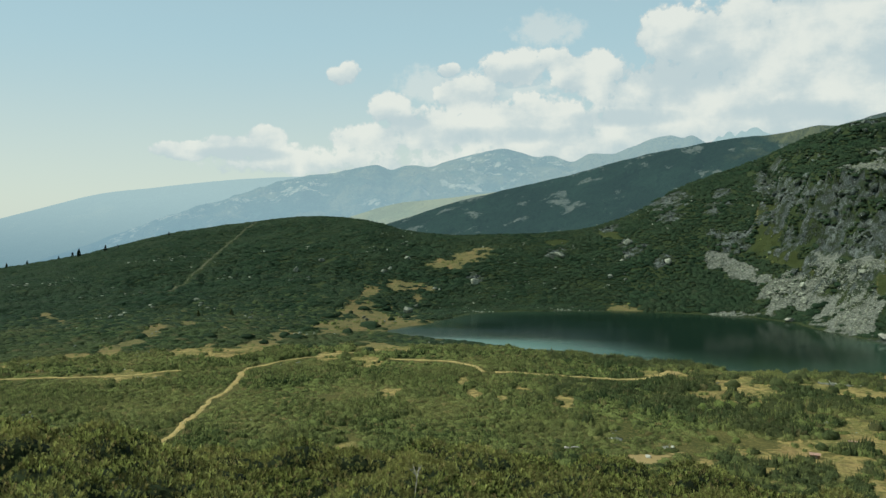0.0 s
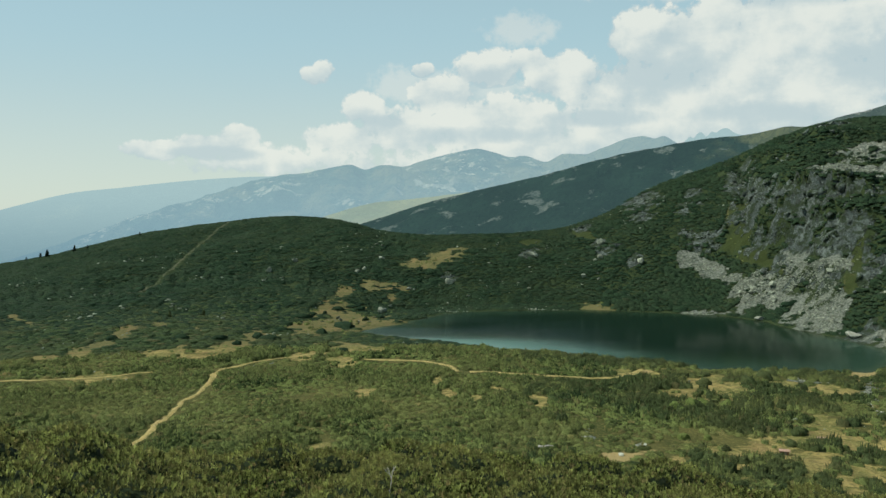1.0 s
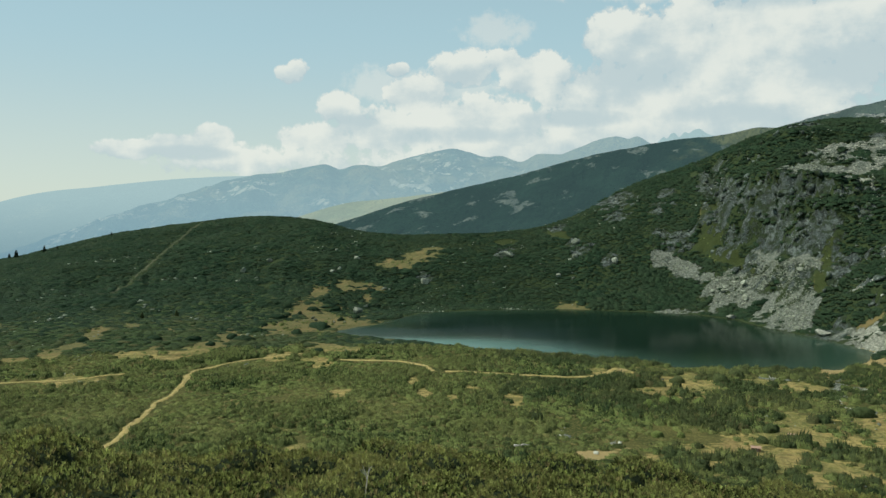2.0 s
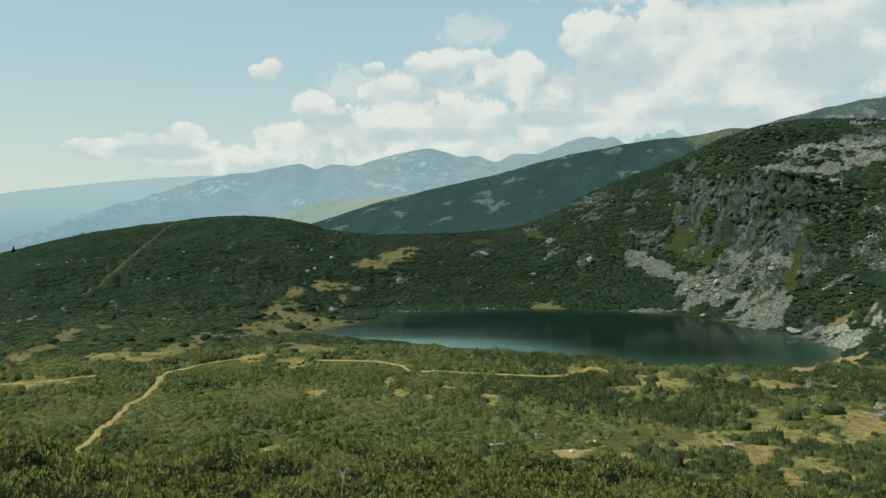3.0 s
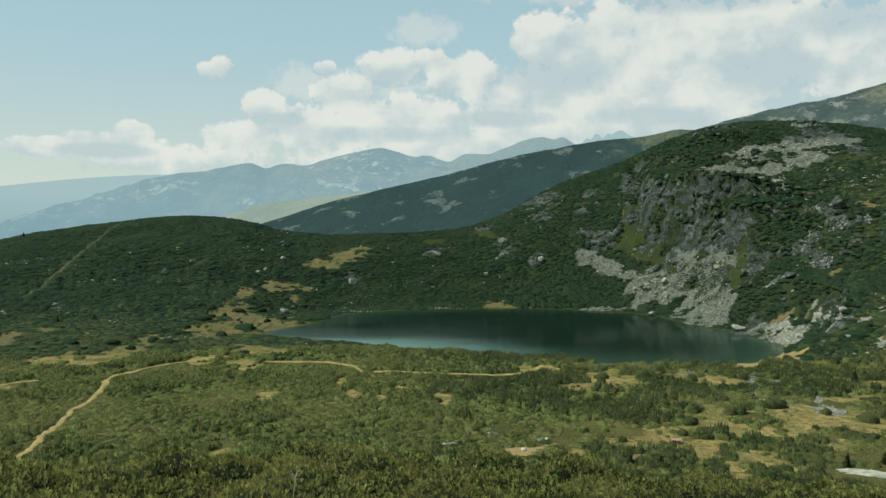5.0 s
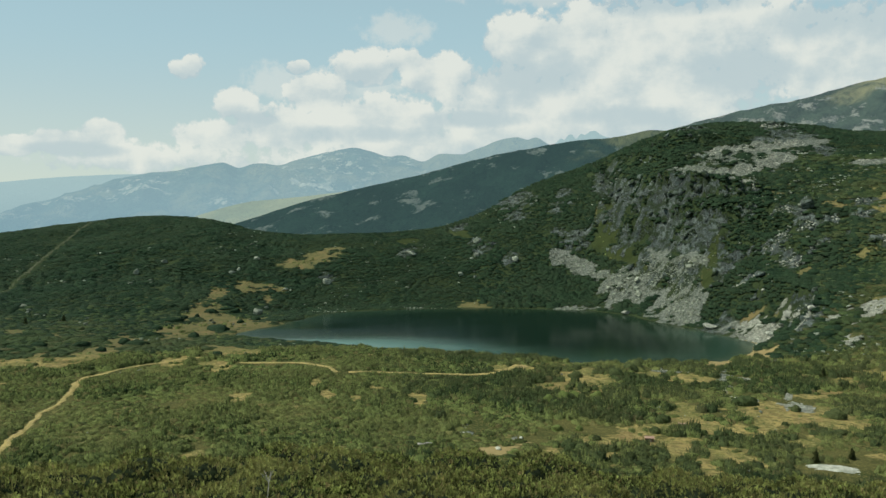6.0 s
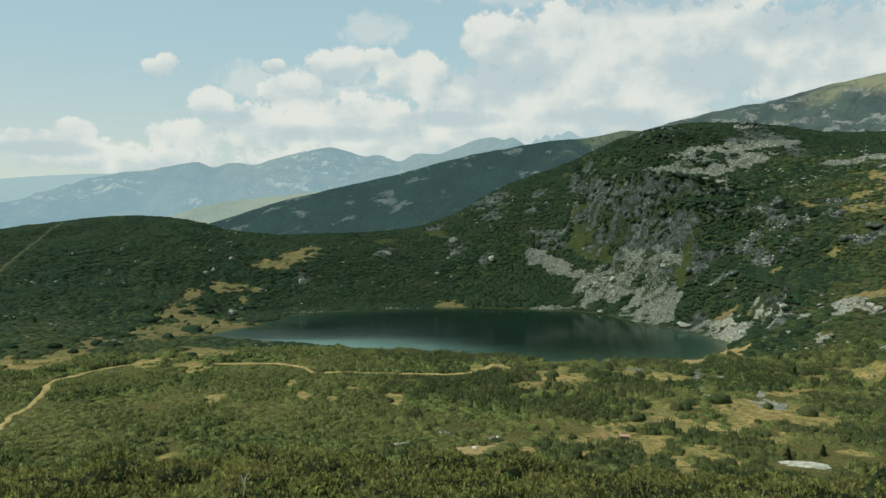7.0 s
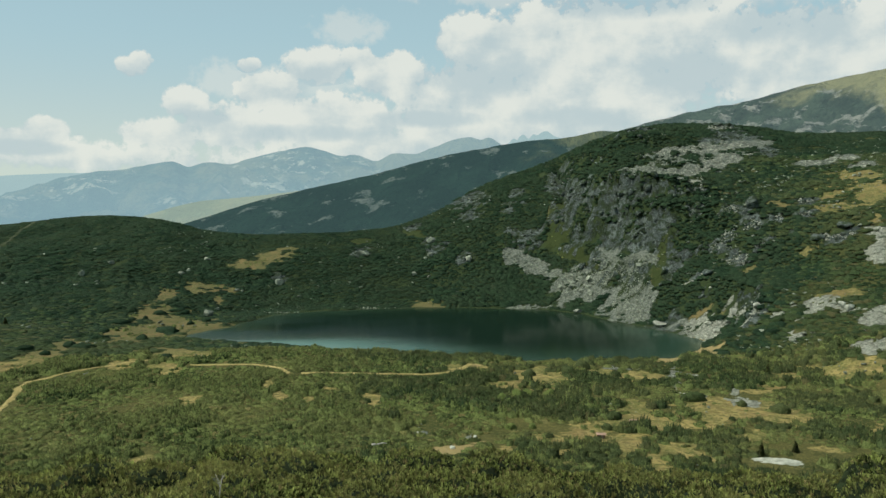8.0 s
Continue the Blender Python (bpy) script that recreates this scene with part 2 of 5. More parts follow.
def foliage(dark, light, dry, share, big=0.035, grain_size=2.2, thin=0.0, relief=0.9):
    """Needles: a dark and a light green, with a share of dry olive sprays."""
    def build(g, s):
        at = g.place()
        rnd = g.island()
        tuft = g.noise(at, grain_size * 0.6, 4.0, 0.65)
        per = 0.7 if thin else 0.4
        colour = g.mix(g.ramp(g.math("MULTIPLY_ADD", rnd, per, g.math("MULTIPLY", tuft, 1.15 - per)), 0.36 if thin else 0.32, 0.88 if thin else 0.80), dark, light)
        colour = g.mix(g.ramp(g.math("FRACT", g.math("MULTIPLY", rnd, 7.31)), 1.0 - share, 1.0), colour, dry)
        patch = g.ramp(g.noise(at, big, 5.0, 0.6), 0.35, 0.68)
        colour = g.mix(g.math("MULTIPLY", patch, 0.6), colour, g.mix(0.5, light, dry))
        grain = g.ramp(g.noise(at, 6.0, 3.0), 0.3, 0.7, 0.65, 1.3)
        colour = g.mix(1.0, colour, g.vec("SCALE", (1.0, 1.0, 1.0), scale=grain), "MULTIPLY")
        g.put(colour, s["Base Color"])
        if thin:
            leaf, both = g.node("ShaderNodeBsdfTranslucent"), g.node("ShaderNodeMixShader")
            g.put(colour, leaf.inputs[0])
            both.inputs[0].default_value = thin
            out = [n for n in g.tree.nodes if n.type == "OUTPUT_MATERIAL"][0]
            body = [n for n in g.tree.nodes if n.type == "BSDF_PRINCIPLED"][0]
            g.put(body.outputs[0], both.inputs[1])
            g.put(leaf.outputs[0], both.inputs[2])
            g.put(both.outputs[0], out.inputs[0])
        s["Roughness"].default_value = 0.9
        s["Specular IOR Level"].default_value = 0.06
        g.put(g.bump(g.noise(at, grain_size, 4.0, 0.7), relief, 1.2 / grain_size), s["Normal"])
    return build


def path_look(g, s):
    at = g.place()
    c = g.mix(g.ramp(g.noise(at, 0.5, 5.0), 0.35, 0.65), (0.40, 0.32, 0.125), (0.27, 0.24, 0.085))
    c = g.mix(g.ramp(g.noise(at, 3.0, 5.0), 0.5, 0.7), c, (0.50, 0.42, 0.22))
    g.put(c, s["Base Color"])
    s["Roughness"].default_value, s["Specular IOR Level"].default_value = 0.95, 0.08
    g.put(g.bump(g.noise(at, 4.0, 5.0), 0.6, 0.15), s["Normal"])


def water_look(g, s):
    at = g.place()
    depth = g.attribute("depth")
    # shallows by depth; the pale share puts the mirrored bright sky into the colour
    c = g.mix(g.ramp(depth, 0.0, 1.4), g.mix(g.attribute("pale"), (0.046, 0.062, 0.030), (0.120, 0.225, 0.190)), g.mix(g.attribute("pale"), (0.014, 0.031, 0.016), (0.095, 0.205, 0.172)))
    c = g.mix(g.math("MULTIPLY", g.ramp(depth, 1.5, 7.5), g.math("SUBTRACT", 1.0, g.math("MULTIPLY", g.attribute("pale"), 0.7))), c, (0.005, 0.0165, 0.0110))
    g.put(c, s["Base Color"])
    ruffled = g.ramp(g.noise(g.vec("MULTIPLY", at, (0.012, 0.05, 1.0)), 1.0, 4.0, 0.55), 0.40, 0.62)
    g.put(g.math("MULTIPLY_ADD", ruffled, 0.06, 0.11), s["Roughness"])
    s["IOR"].default_value, s["Specular IOR Level"].default_value = 1.333, 0.045
    wave = g.noise(g.vec("MULTIPLY", at, (1.0, 1.6, 1.0)), 1.1, 3.0)
    g.put(g.bump(wave, g.math("MULTIPLY_ADD", ruffled, 0.14, 0.07), 0.05), s["Normal"])


def plain(colour, rough, scale, spread=0.25):
    def build(g, s):
        at = g.place()
        v = g.ramp(g.noise(at, scale, 5.0, 0.65), 0.3, 0.7, 1 - spread, 1 + spread)
        g.put(g.mix(1.0, colour, g.vec("SCALE", (1.0, 1.0, 1.0), scale=v), "MULTIPLY"), s["Base Color"])
        s["Roughness"].default_value, s["Specular IOR Level"].default_value = rough, 0.15
        g.put(g.bump(g.noise(at, scale * 4, 5.0), 0.5, 0.3 / scale), s["Normal"])
    return build


def distance_look(forest, meadow, stone, air, share, rocky, grassy, sunny=None):
    """Far slopes with haze mixed in as emission; where its share passes half, it thickens downwards."""
    def build(g, s):
        at = g.place()
        split = g.node("ShaderNodeSeparateXYZ")
        g.put(at, split.inputs[0])
        wide = g.noise(at, 0.0032, 6.0, 0.62)
        c = g.mix(g.ramp(g.noise(at, 0.012, 6.0, 0.65), 0.38, 0.66), forest, g.vec("SCALE", (*forest,), scale=1.9))
        c = g.mix(g.ramp(wide, 0.60 - grassy * 0.2, 0.72 - grassy * 0.2, 0.0, 0.9 if grassy else 0.0), c, meadow)
        crags = g.ramp(g.noise(at, 0.017, 7.0, 0.7), 0.66 - rocky * 0.16, 0.72 - rocky * 0.14)
        c = g.mix(g.math("MULTIPLY", crags, g.ramp(g.noise(at, 0.0023, 3.0, 0.5), 0.44, 0.58, 0.0 if share > 0.5 else 0.8)), c, stone)
        if sunny:
            # open grass on the higher eastern flanks; its pale tone also stands for sunlight
            x0, x1, z0, z1 = sunny
            there = g.math("MULTIPLY", g.ramp(split.outputs[0], x0, x1), g.ramp(split.outputs[2], z0, z1))
            there = g.ramp(g.math("ADD", there, g.math("SUBTRACT", g.noise(at, 0.008, 6.0, 0.7), 0.5)), 0.35, 0.65)
            c = g.mix(there, c, meadow)
        g.put(c, s["Base Color"])
        s["Roughness"].default_value = 1.0
        s["Specular IOR Level"].default_value = 0.0
        g.put(g.bump(g.noise(at, 0.014, 7.0, 0.65), 1.0, 90.0), s["Normal"])
        haze_glow = g.node("ShaderNodeEmission")
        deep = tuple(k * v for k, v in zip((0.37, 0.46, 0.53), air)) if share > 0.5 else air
        g.put(g.mix(g.ramp(split.outputs[2], -330.0, 190.0), deep, air), haze_glow.inputs[0])
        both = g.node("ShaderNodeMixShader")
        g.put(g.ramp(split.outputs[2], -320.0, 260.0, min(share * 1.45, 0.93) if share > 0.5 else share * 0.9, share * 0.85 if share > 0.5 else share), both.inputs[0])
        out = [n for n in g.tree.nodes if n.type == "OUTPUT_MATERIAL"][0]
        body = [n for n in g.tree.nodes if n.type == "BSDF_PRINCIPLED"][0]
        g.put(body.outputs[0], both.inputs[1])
        g.put(haze_glow.outputs[0], both.inputs[2])
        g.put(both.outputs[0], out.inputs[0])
    return build


GROUND = material("ground", ground_look)
ROCK = material("granite", rock_look)
# one loose granite in two tones: darker for cloud shade, paler for sun
GREY_ROCK = material("shade_toned_granite", loose_rock((0.160, 0.186, 0.140), (0.355, 0.392, 0.300)))
PALE_ROCK = material("sun_toned_granite", loose_rock((0.25, 0.27, 0.215), (0.52, 0.535, 0.44)))
# dwarf pine: PINE is toned for cloud shade, DRIFT and SLOPE for sun
PINE = material("shade_toned_pine_needles", foliage((0.0115, 0.026, 0.0140), (0.0270, 0.053, 0.0260), (0.041, 0.056, 0.029), 0.10, relief=0.6))
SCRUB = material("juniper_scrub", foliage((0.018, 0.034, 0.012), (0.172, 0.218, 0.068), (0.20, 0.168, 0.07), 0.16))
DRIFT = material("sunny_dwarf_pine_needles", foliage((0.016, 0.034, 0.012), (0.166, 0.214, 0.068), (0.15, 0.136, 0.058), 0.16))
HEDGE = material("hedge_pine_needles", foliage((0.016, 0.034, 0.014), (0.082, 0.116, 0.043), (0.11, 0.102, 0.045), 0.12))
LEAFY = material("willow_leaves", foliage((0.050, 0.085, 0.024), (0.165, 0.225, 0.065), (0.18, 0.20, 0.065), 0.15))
SLOPE = material("lit_slope_pine_needles", foliage((0.018, 0.038, 0.017), (0.062, 0.094, 0.037), (0.095, 0.094, 0.042), 0.14))
NEEDLES = material("young_pine_shoots", foliage((0.018, 0.032, 0.010), (0.42, 0.485, 0.14), (0.40, 0.32, 0.14), 0.18, 0.4, 5.0, 0.36))
# stem colour, near black so that the brow cores read as shaded gaps
TWIGS_AND_SHADE = material("pine_twigs_and_shade", plain((0.018, 0.028, 0.010), 0.95, 4.0, 0.5))
BARK = material("grey_bark", plain((0.20, 0.17, 0.14), 0.9, 6.0, 0.4))
DEADWOOD = material("bleached_deadwood", plain((0.55, 0.52, 0.47), 0.8, 8.0, 0.3))
PATH = material("trodden_earth", path_look)
CUTTING = material("grassy_cutting", plain((0.080, 0.090, 0.050), 0.95, 0.6, 0.45))
WATER = material("lake_water", water_look)
ROOFING = material("faded_red_roofing", plain((0.42, 0.28, 0.21), 0.6, 2.0, 0.2))
PLANKS = material("brown_planks", plain((0.16, 0.10, 0.06), 0.8, 5.0, 0.3))
# these five ranges carry their haze as emission inside the material
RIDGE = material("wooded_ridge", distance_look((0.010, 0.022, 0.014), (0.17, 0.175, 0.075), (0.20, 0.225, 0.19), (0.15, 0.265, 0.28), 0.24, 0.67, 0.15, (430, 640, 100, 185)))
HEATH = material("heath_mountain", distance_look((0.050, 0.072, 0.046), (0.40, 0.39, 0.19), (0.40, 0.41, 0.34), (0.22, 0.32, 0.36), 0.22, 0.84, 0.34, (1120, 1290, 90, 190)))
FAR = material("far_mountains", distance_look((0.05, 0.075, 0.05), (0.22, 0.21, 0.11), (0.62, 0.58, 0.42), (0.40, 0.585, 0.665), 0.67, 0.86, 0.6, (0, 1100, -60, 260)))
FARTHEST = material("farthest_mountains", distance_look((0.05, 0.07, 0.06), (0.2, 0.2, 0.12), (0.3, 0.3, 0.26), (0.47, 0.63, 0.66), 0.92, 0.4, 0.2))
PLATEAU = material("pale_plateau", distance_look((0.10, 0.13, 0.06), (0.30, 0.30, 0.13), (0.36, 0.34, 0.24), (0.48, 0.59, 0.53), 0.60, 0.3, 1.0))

# ---- shape of the land ----
EYE_Z = 48.0


def smooth01(u):
    u = np.clip(u, 0.0, 1.0)
    return u * u * (3 - 2 * u)


def spline(x, knots):
    """A smooth curve through (x, value) knots, flat beyond both ends."""
    k = np.array(knots, float)
    kx, ky = k[:, 0], k[:, 1]
    m = np.gradient(ky, kx)
    x = np.clip(x, kx[0], kx[-1])
    i = np.clip(np.searchsorted(kx, x) - 1, 0, len(kx) - 2)
    h = kx[i + 1] - kx[i]
    s = (x - kx[i]) / h
    return ((2 * s**3 - 3 * s**2 + 1) * ky[i] + (s**3 - 2 * s**2 + s) * h * m[i]
            + (3 * s**2 - 2 * s**3) * ky[i + 1] + (s**3 - s**2) * h * m[i + 1])


def hash2(ix, iy, seed):
    n = (ix.astype(np.int64) * 374761393 + iy.astype(np.int64) * 668265263 + seed * 1442695041) & 0x7FFFFFFF
    n = ((n ^ (n >> 13)) * 1274126177) & 0x7FFFFFFF
    n = ((n ^ (n >> 16)) * 974711) & 0x7FFFFFFF
    return (n ^ (n >> 15)) % 100003 / 100003.0


def value_noise(x, y, seed=0):
    """Smooth noise from -1 to 1 with a cell of one unit."""
    x, y = np.asarray(x, float), np.asarray(y, float)
    ix, iy = np.floor(x), np.floor(y)
    fx, fy = x - ix, y - iy
    fx, fy = fx * fx * (3 - 2 * fx), fy * fy * (3 - 2 * fy)
    a, b = hash2(ix, iy, seed), hash2(ix + 1, iy, seed)
    c, d = hash2(ix, iy + 1, seed), hash2(ix + 1, iy + 1, seed)
    return 2 * ((a * (1 - fx) + b * fx) * (1 - fy) + (c * (1 - fx) + d * fx) * fy) - 1


def fractal(x, y, cell, octaves=4, seed=0):
    total, weight = 0.0, 0.0
    for k in range(octaves):
        f, g = 2.0**k / cell, 0.5**k
        total = total + g * value_noise(x * f + 17.3 * k, y * f - 9.1 * k, seed + k)
        weight += g
    return total / weight


def ridged(x, y, cell, octaves=4, seed=0):
    total, weight = 0.0, 0.0
    for k in range(octaves):
        f, g = 2.0**k / cell, 0.55**k
        total = total + g * (1 - np.abs(value_noise(x * f + 5.7 * k, y * f + 3.3 * k, seed + k)) * 2)
        weight += g
    return total / weight


# the shore of the lake, in metres
SHORE = [(-24, 306), (-6, 293), (17, 276), (40, 259), (57, 251), (70, 240), (88, 230), (112, 226), (128, 226), (144, 234),
         (163, 256), (163, 276), (160, 292), (155, 308), (151, 338), (140, 355), (120, 366), (90, 374), (58, 378), (20, 371),
         (4, 353), (-10, 326), (-22, 316)]


def lake_distance(x, y):
    """Metres from the shore: positive on land, negative in the lake."""
    best = np.full(np.shape(x), 1e9)
    inside = np.zeros(np.shape(x), bool)
    for (ax, ay), (bx, by) in zip(SHORE, SHORE[1:] + SHORE[:1]):
        dx, dy = bx - ax, by - ay
        s = np.clip(((x - ax) * dx + (y - ay) * dy) / (dx * dx + dy * dy), 0, 1)
        best = np.minimum(best, np.hypot(x - ax - s * dx, y - ay - s * dy))
        cross = (ay > y) != (by > y)
        inside ^= cross & (x < (bx - ax) * (y - ay) / (by - ay + 1e-9) + ax)
    return np.where(inside, -best, best) + 1.5 * value_noise(x / 9, y / 9, 71) + 0.7 * value_noise(x / 3, y / 3, 72)


# crest of the near slope, foot and crest of the hills behind the lake: (bearing in degrees, value)
BROW = [(-60, -0.20), (-30, -0.226), (-27.5, -0.236), (-23, -0.261), (-15, -0.300), (-9, -0.306), (2, -0.306), (8, -0.316), (15, -0.312), (23, -0.328), (31, -0.328), (38, -0.315), (44, -0.290), (60, -0.25)]
FOOT = [(-60, 330), (-30, 335), (-12, 345), (-4, 352), (0, 372), (8, 384), (18, 382), (23, 376), (26, 350), (28, 325), (31, 302), (34, 275), (38, 250), (44, 225), (60, 190)]
CREST_R = [(-60, 600), (-30, 620), (-13, 620), (-5, 535), (0, 500), (7, 488), (12, 505), (20, 555), (26, 560), (32, 575), (38, 560), (44, 540), (60, 480)]
CREST_E = [(-60, -0.09), (-40, -0.085), (-29.3, -0.0665), (-25, -0.055), (-19, -0.0300), (-13.4, -0.0155), (-9.9, -0.0090), (-5.9, -0.0125), (-2.6, -0.0260), (0.3, -0.0315), (3.5, -0.0305), (7.2, -0.0285),
           (11.7, -0.0155), (13.5, -0.003), (16.5, 0.027), (21.2, 0.057), (26, 0.093), (28.2, 0.101), (33.4, 0.1015), (35.2, 0.0975), (37.6, 0.090), (43.1, 0.086), (60, 0.08)]
CRAG = [(-60, 0), (9, 0), (14, 0.18), (19, 0.25), (21.5, 0.5), (23, 1), (29.5, 1), (32, 0.7), (36, 0.4), (44, 0.2), (60, 0)]


def land(x, y, fine=True):
    """Height of the ground above the lake."""
    x, y = np.asarray(x, float), np.asarray(y, float)
    r = np.hypot(x, y) + 1e-6
    az = np.degrees(np.arctan2(x, y))
    az = np.where(np.abs(az) > 60, np.sign(az) * (90 - 0.5 * np.abs(az)), az)
    brow = EYE_Z + 20 * spline(az, BROW) - 1.25
    near = spline(r, [(-4, 46.5), (0, 46.4), (5, 45.3), (10, 43.2), (15, 41.55), (20, 40.65), (24, 39.3), (30, 36.6), (42, 30.5), (70, 17.5), (105, 7.2), (145, 3.0), (190, 2.4), (5000, 2.4)])
    near = near + (brow - 40.65) * smooth01((r - 4) / 14) * (1 - smooth01((r - 22) / 90))
    floor = near + 0.9 * fractal(x, y, 38, 3, 5) * smooth01((r - 60) / 60)
    floor = floor + 2.5 * smooth01((-az - 2) / 16) * smooth01((r - 230) / 110)
    foot, cr = spline(az, FOOT), spline(az, CREST_R)
    cz = EYE_Z + cr * spline(az, CREST_E)
    crag = spline(az, CRAG)
    u = (r - foot) / (cr - foot)
    uc = np.clip(u, 0, 1)
    hill = 0.25 * smooth01(uc) + 0.75 * np.interp(uc, [0, 0.08, 0.55, 1], [0, 0.05, 0.58, 1])
    wall = np.interp(uc, [0, 0.05, 0.24, 0.29, 0.37, 0.44, 0.54, 0.68, 0.78, 1], [0, 0.04, 0.255, 0.33, 0.55, 0.60, 0.70, 0.80, 0.87, 1])
    up = hill * (1 - crag) + wall * crag
    z = floor + (cz - floor) * up * (u > 0)
    body = smooth01(uc * 8) * (1 - smooth01((uc - 0.82) / 0.18))
    if fine:
        z = z + body * (2.2 * fractal(x, y, 60, 3, 11) + crag * (4.2 * ridged(x, y, 44, 5, 21) + 1.5 * ridged(x + 0.4 * z, y + 0.6 * z, 9, 3, 31) - 1.5))
        ribs = ridged(az * 14 + 3 * fractal(x, y, 25, 2, 23), 0.06 * z, 11, 3, 25)
        z = z + 4.5 * ribs * crag * smooth01((uc - 0.24) * 12) * (1 - smooth01((uc - 0.40) * 14))
        z = z + body * crag * 1.1 * ridged(x, y, 4.5, 2, 35)
        face = crag * smooth01((uc - 0.25) * 16) * (1 - smooth01((uc - 0.44) * 12))
        z = z + face * (1.5 * ridged(az * 22 + 0.3 * z, r * 0.5, 5.5, 3, 37) + 0.9 * ridged(az * 30, z * 0.7, 3.0, 2, 39))
        ledge = z + 5 * fractal(x, y, 30, 3, 27) + 0.05 * (x - y)
        z = z + body * crag * (2.1 * np.sin(ledge * 0.47) * (0.55 + 0.45 * fractal(x, y, 50, 2, 29)))
        gully = np.exp(-((az - 22.9 + 0.016 * (z - 40)) / 0.5) ** 2) * smooth01((z - 28) / 10) * (1 - smooth01((z - 82) / 12))
        z = z - 7 * gully * crag * body
    back = np.maximum(r - cr, 0)
    z = z - np.minimum(back * 0.22 + (back / 90.0) ** 2, 0.42 * back) * (back > 0)
    lowland = -300 + 6 * fractal(x, y, 400, 3, 41)
    z = np.where(r > cr, np.maximum(z, lowland), z)
    shore = lake_distance(x, y)
    bed = np.where(shore < 0, np.maximum(shore * (0.09 + 0.20 * smooth01((y - 285) / 45) + 0.10 * smooth01((x - 30) / 50)), -9.0), 0.12 + shore * 0.16 + 0.035 * shore**2)
    z = np.where(shore < 45, np.minimum(z, bed), z)
    return z + (0.10 * fractal(x, y, 3.0, 3, 51) * (shore > 1) if fine else 0)


def steepness(x, y, e=1.6):
    """Slope of the ground as rise over run."""
    return np.hypot(land(x + e, y) - land(x - e, y), land(x, y + e) - land(x, y - e)) / (2 * e)


# ---- what grows where: (bearing in degrees, distance, half width in degrees, half depth and lean in metres, per degree) ----
MEADOWS_EAST_ONE = [(20.9, 218, 1.75, 8.8, -0.4), (18.9, 207, 1.06, 5.0, 0), (15.5, 230, 1.14, 1.8, 0), (28.0, 228, 1.56, 5.8, -0.9), (25.8, 230, 1.14, 3.0, 0), (32.4, 196, 2.56, 4.5, 0.3), (35.6, 193, 2.26, 7.8, 0), (38.0, 194, 1.59, 4.8, 0.2), (38.1, 242, 1.09, 5.0, 5.6), (41.4, 246, 1.59, 4.0, 0.9), (29.8, 178, 2.2, 2.2, 0.2), (27.8, 188, 0.54, 3.8, 0), (24.7, 168, 1.84, 3.5, 1.2), (22.1, 158, 1.28, 2.8, 0), (24.2, 161, 1.27, 2.2, 0), (27.3, 160, 0.47, 4.8, 0), (31.6, 158, 1.34, 1.8, 0), (29.7, 146, 0.73, 1.8, 0), (43.0, 185, 0.36, 5.2, 13.7)]
MEADOWS_EAST_TWO = [(40.2, 168, 1.05, 1.0, 0.7), (18.7, 150, 0.57, 2.5, 0), (22.6, 148, 0.98, 1.2, 1.5), (36.6, 220, 1.21, 2.8, 4.1), (33.1, 180, 0.85, 2.0, 0)]
MEADOWS_EAST = MEADOWS_EAST_ONE + MEADOWS_EAST_TWO
MEADOWS_VALE_ONE = [(2.4, 198, 0.38, 4.0, 0), (1.5, 211, 0.35, 2.2, 0), (5.7, 203, 0.73, 2.2, -3.0), (9.0, 190, 0.63, 2.2, -3.4), (-3.8, 198, 0.48, 3.0, 3.7), (-7.0, 152, 0.46, 2.5, 4.6), (4.4, 194, 0.36, 1.5, 0), (-5.6, 245, 0.8, 5.2, -3.6), (-13.9, 270, 1.48, 5.5, 6.7), (-12.0, 294, 1.24, 7.0, 4.6), (-14.1, 292, 0.78, 4.5, 0), (-7.6, 317, 2.16, 11.8, 2.8), (-5.0, 338, 2.59, 25.2, 0), (-3.4, 316, 1.39, 6.5, 0), (-6.7, 361, 1.06, 7.8, 10.1), (-3.2, 411, 1.2, 5.0, 0), (-5.3, 394, 0.66, 6.2, 12.5), (-1.5, 406, 1.12, 1.8, 0), (-1.9, 395, 0.19, 3.5, 0)]
MEADOWS_VALE_TWO = [(13.1, 390, 1.05, 3.5, 0), (-4.6, 266, 1.42, 3.8, 0)]
MEADOWS_VALE = MEADOWS_VALE_ONE + MEADOWS_VALE_TWO
MEADOWS_WEST = [(-20.1, 309, 0.55, 9.0, 14.7), (-21.5, 288, 0.72, 5.5, 7.5), (-22.8, 276, 0.4, 5.8, 0), (-17.4, 266, 1.11, 5.5, 0), (-16.3, 257, 0.77, 3.2, -3.3), (-14.2, 268, 1.51, 5.5, 2.1), (-15.1, 304, 0.52, 4.0, -24.3), (-18.0, 323, 0.5, 3.2, 0), (-26.3, 362, 0.44, 3.5, -17.7), (-21.7, 233, 1.34, 3.8, 0), (-4.5, 267, 2.14, 5.8, -3.5), (-5.6, 248, 0.74, 6.8, -2.4), (-29.1, 262, 0.42, 3.2, 0), (-7.2, 152, 0.47, 3.0, 4.6), (-25.4, 271, 0.68, 2.8, 0), (-8.4, 255, 1.08, 4.2, 2.0), (1.8, 452, 1.4, 5.0, 1.8), (0.3, 443, 0.83, 3.5, 0)]
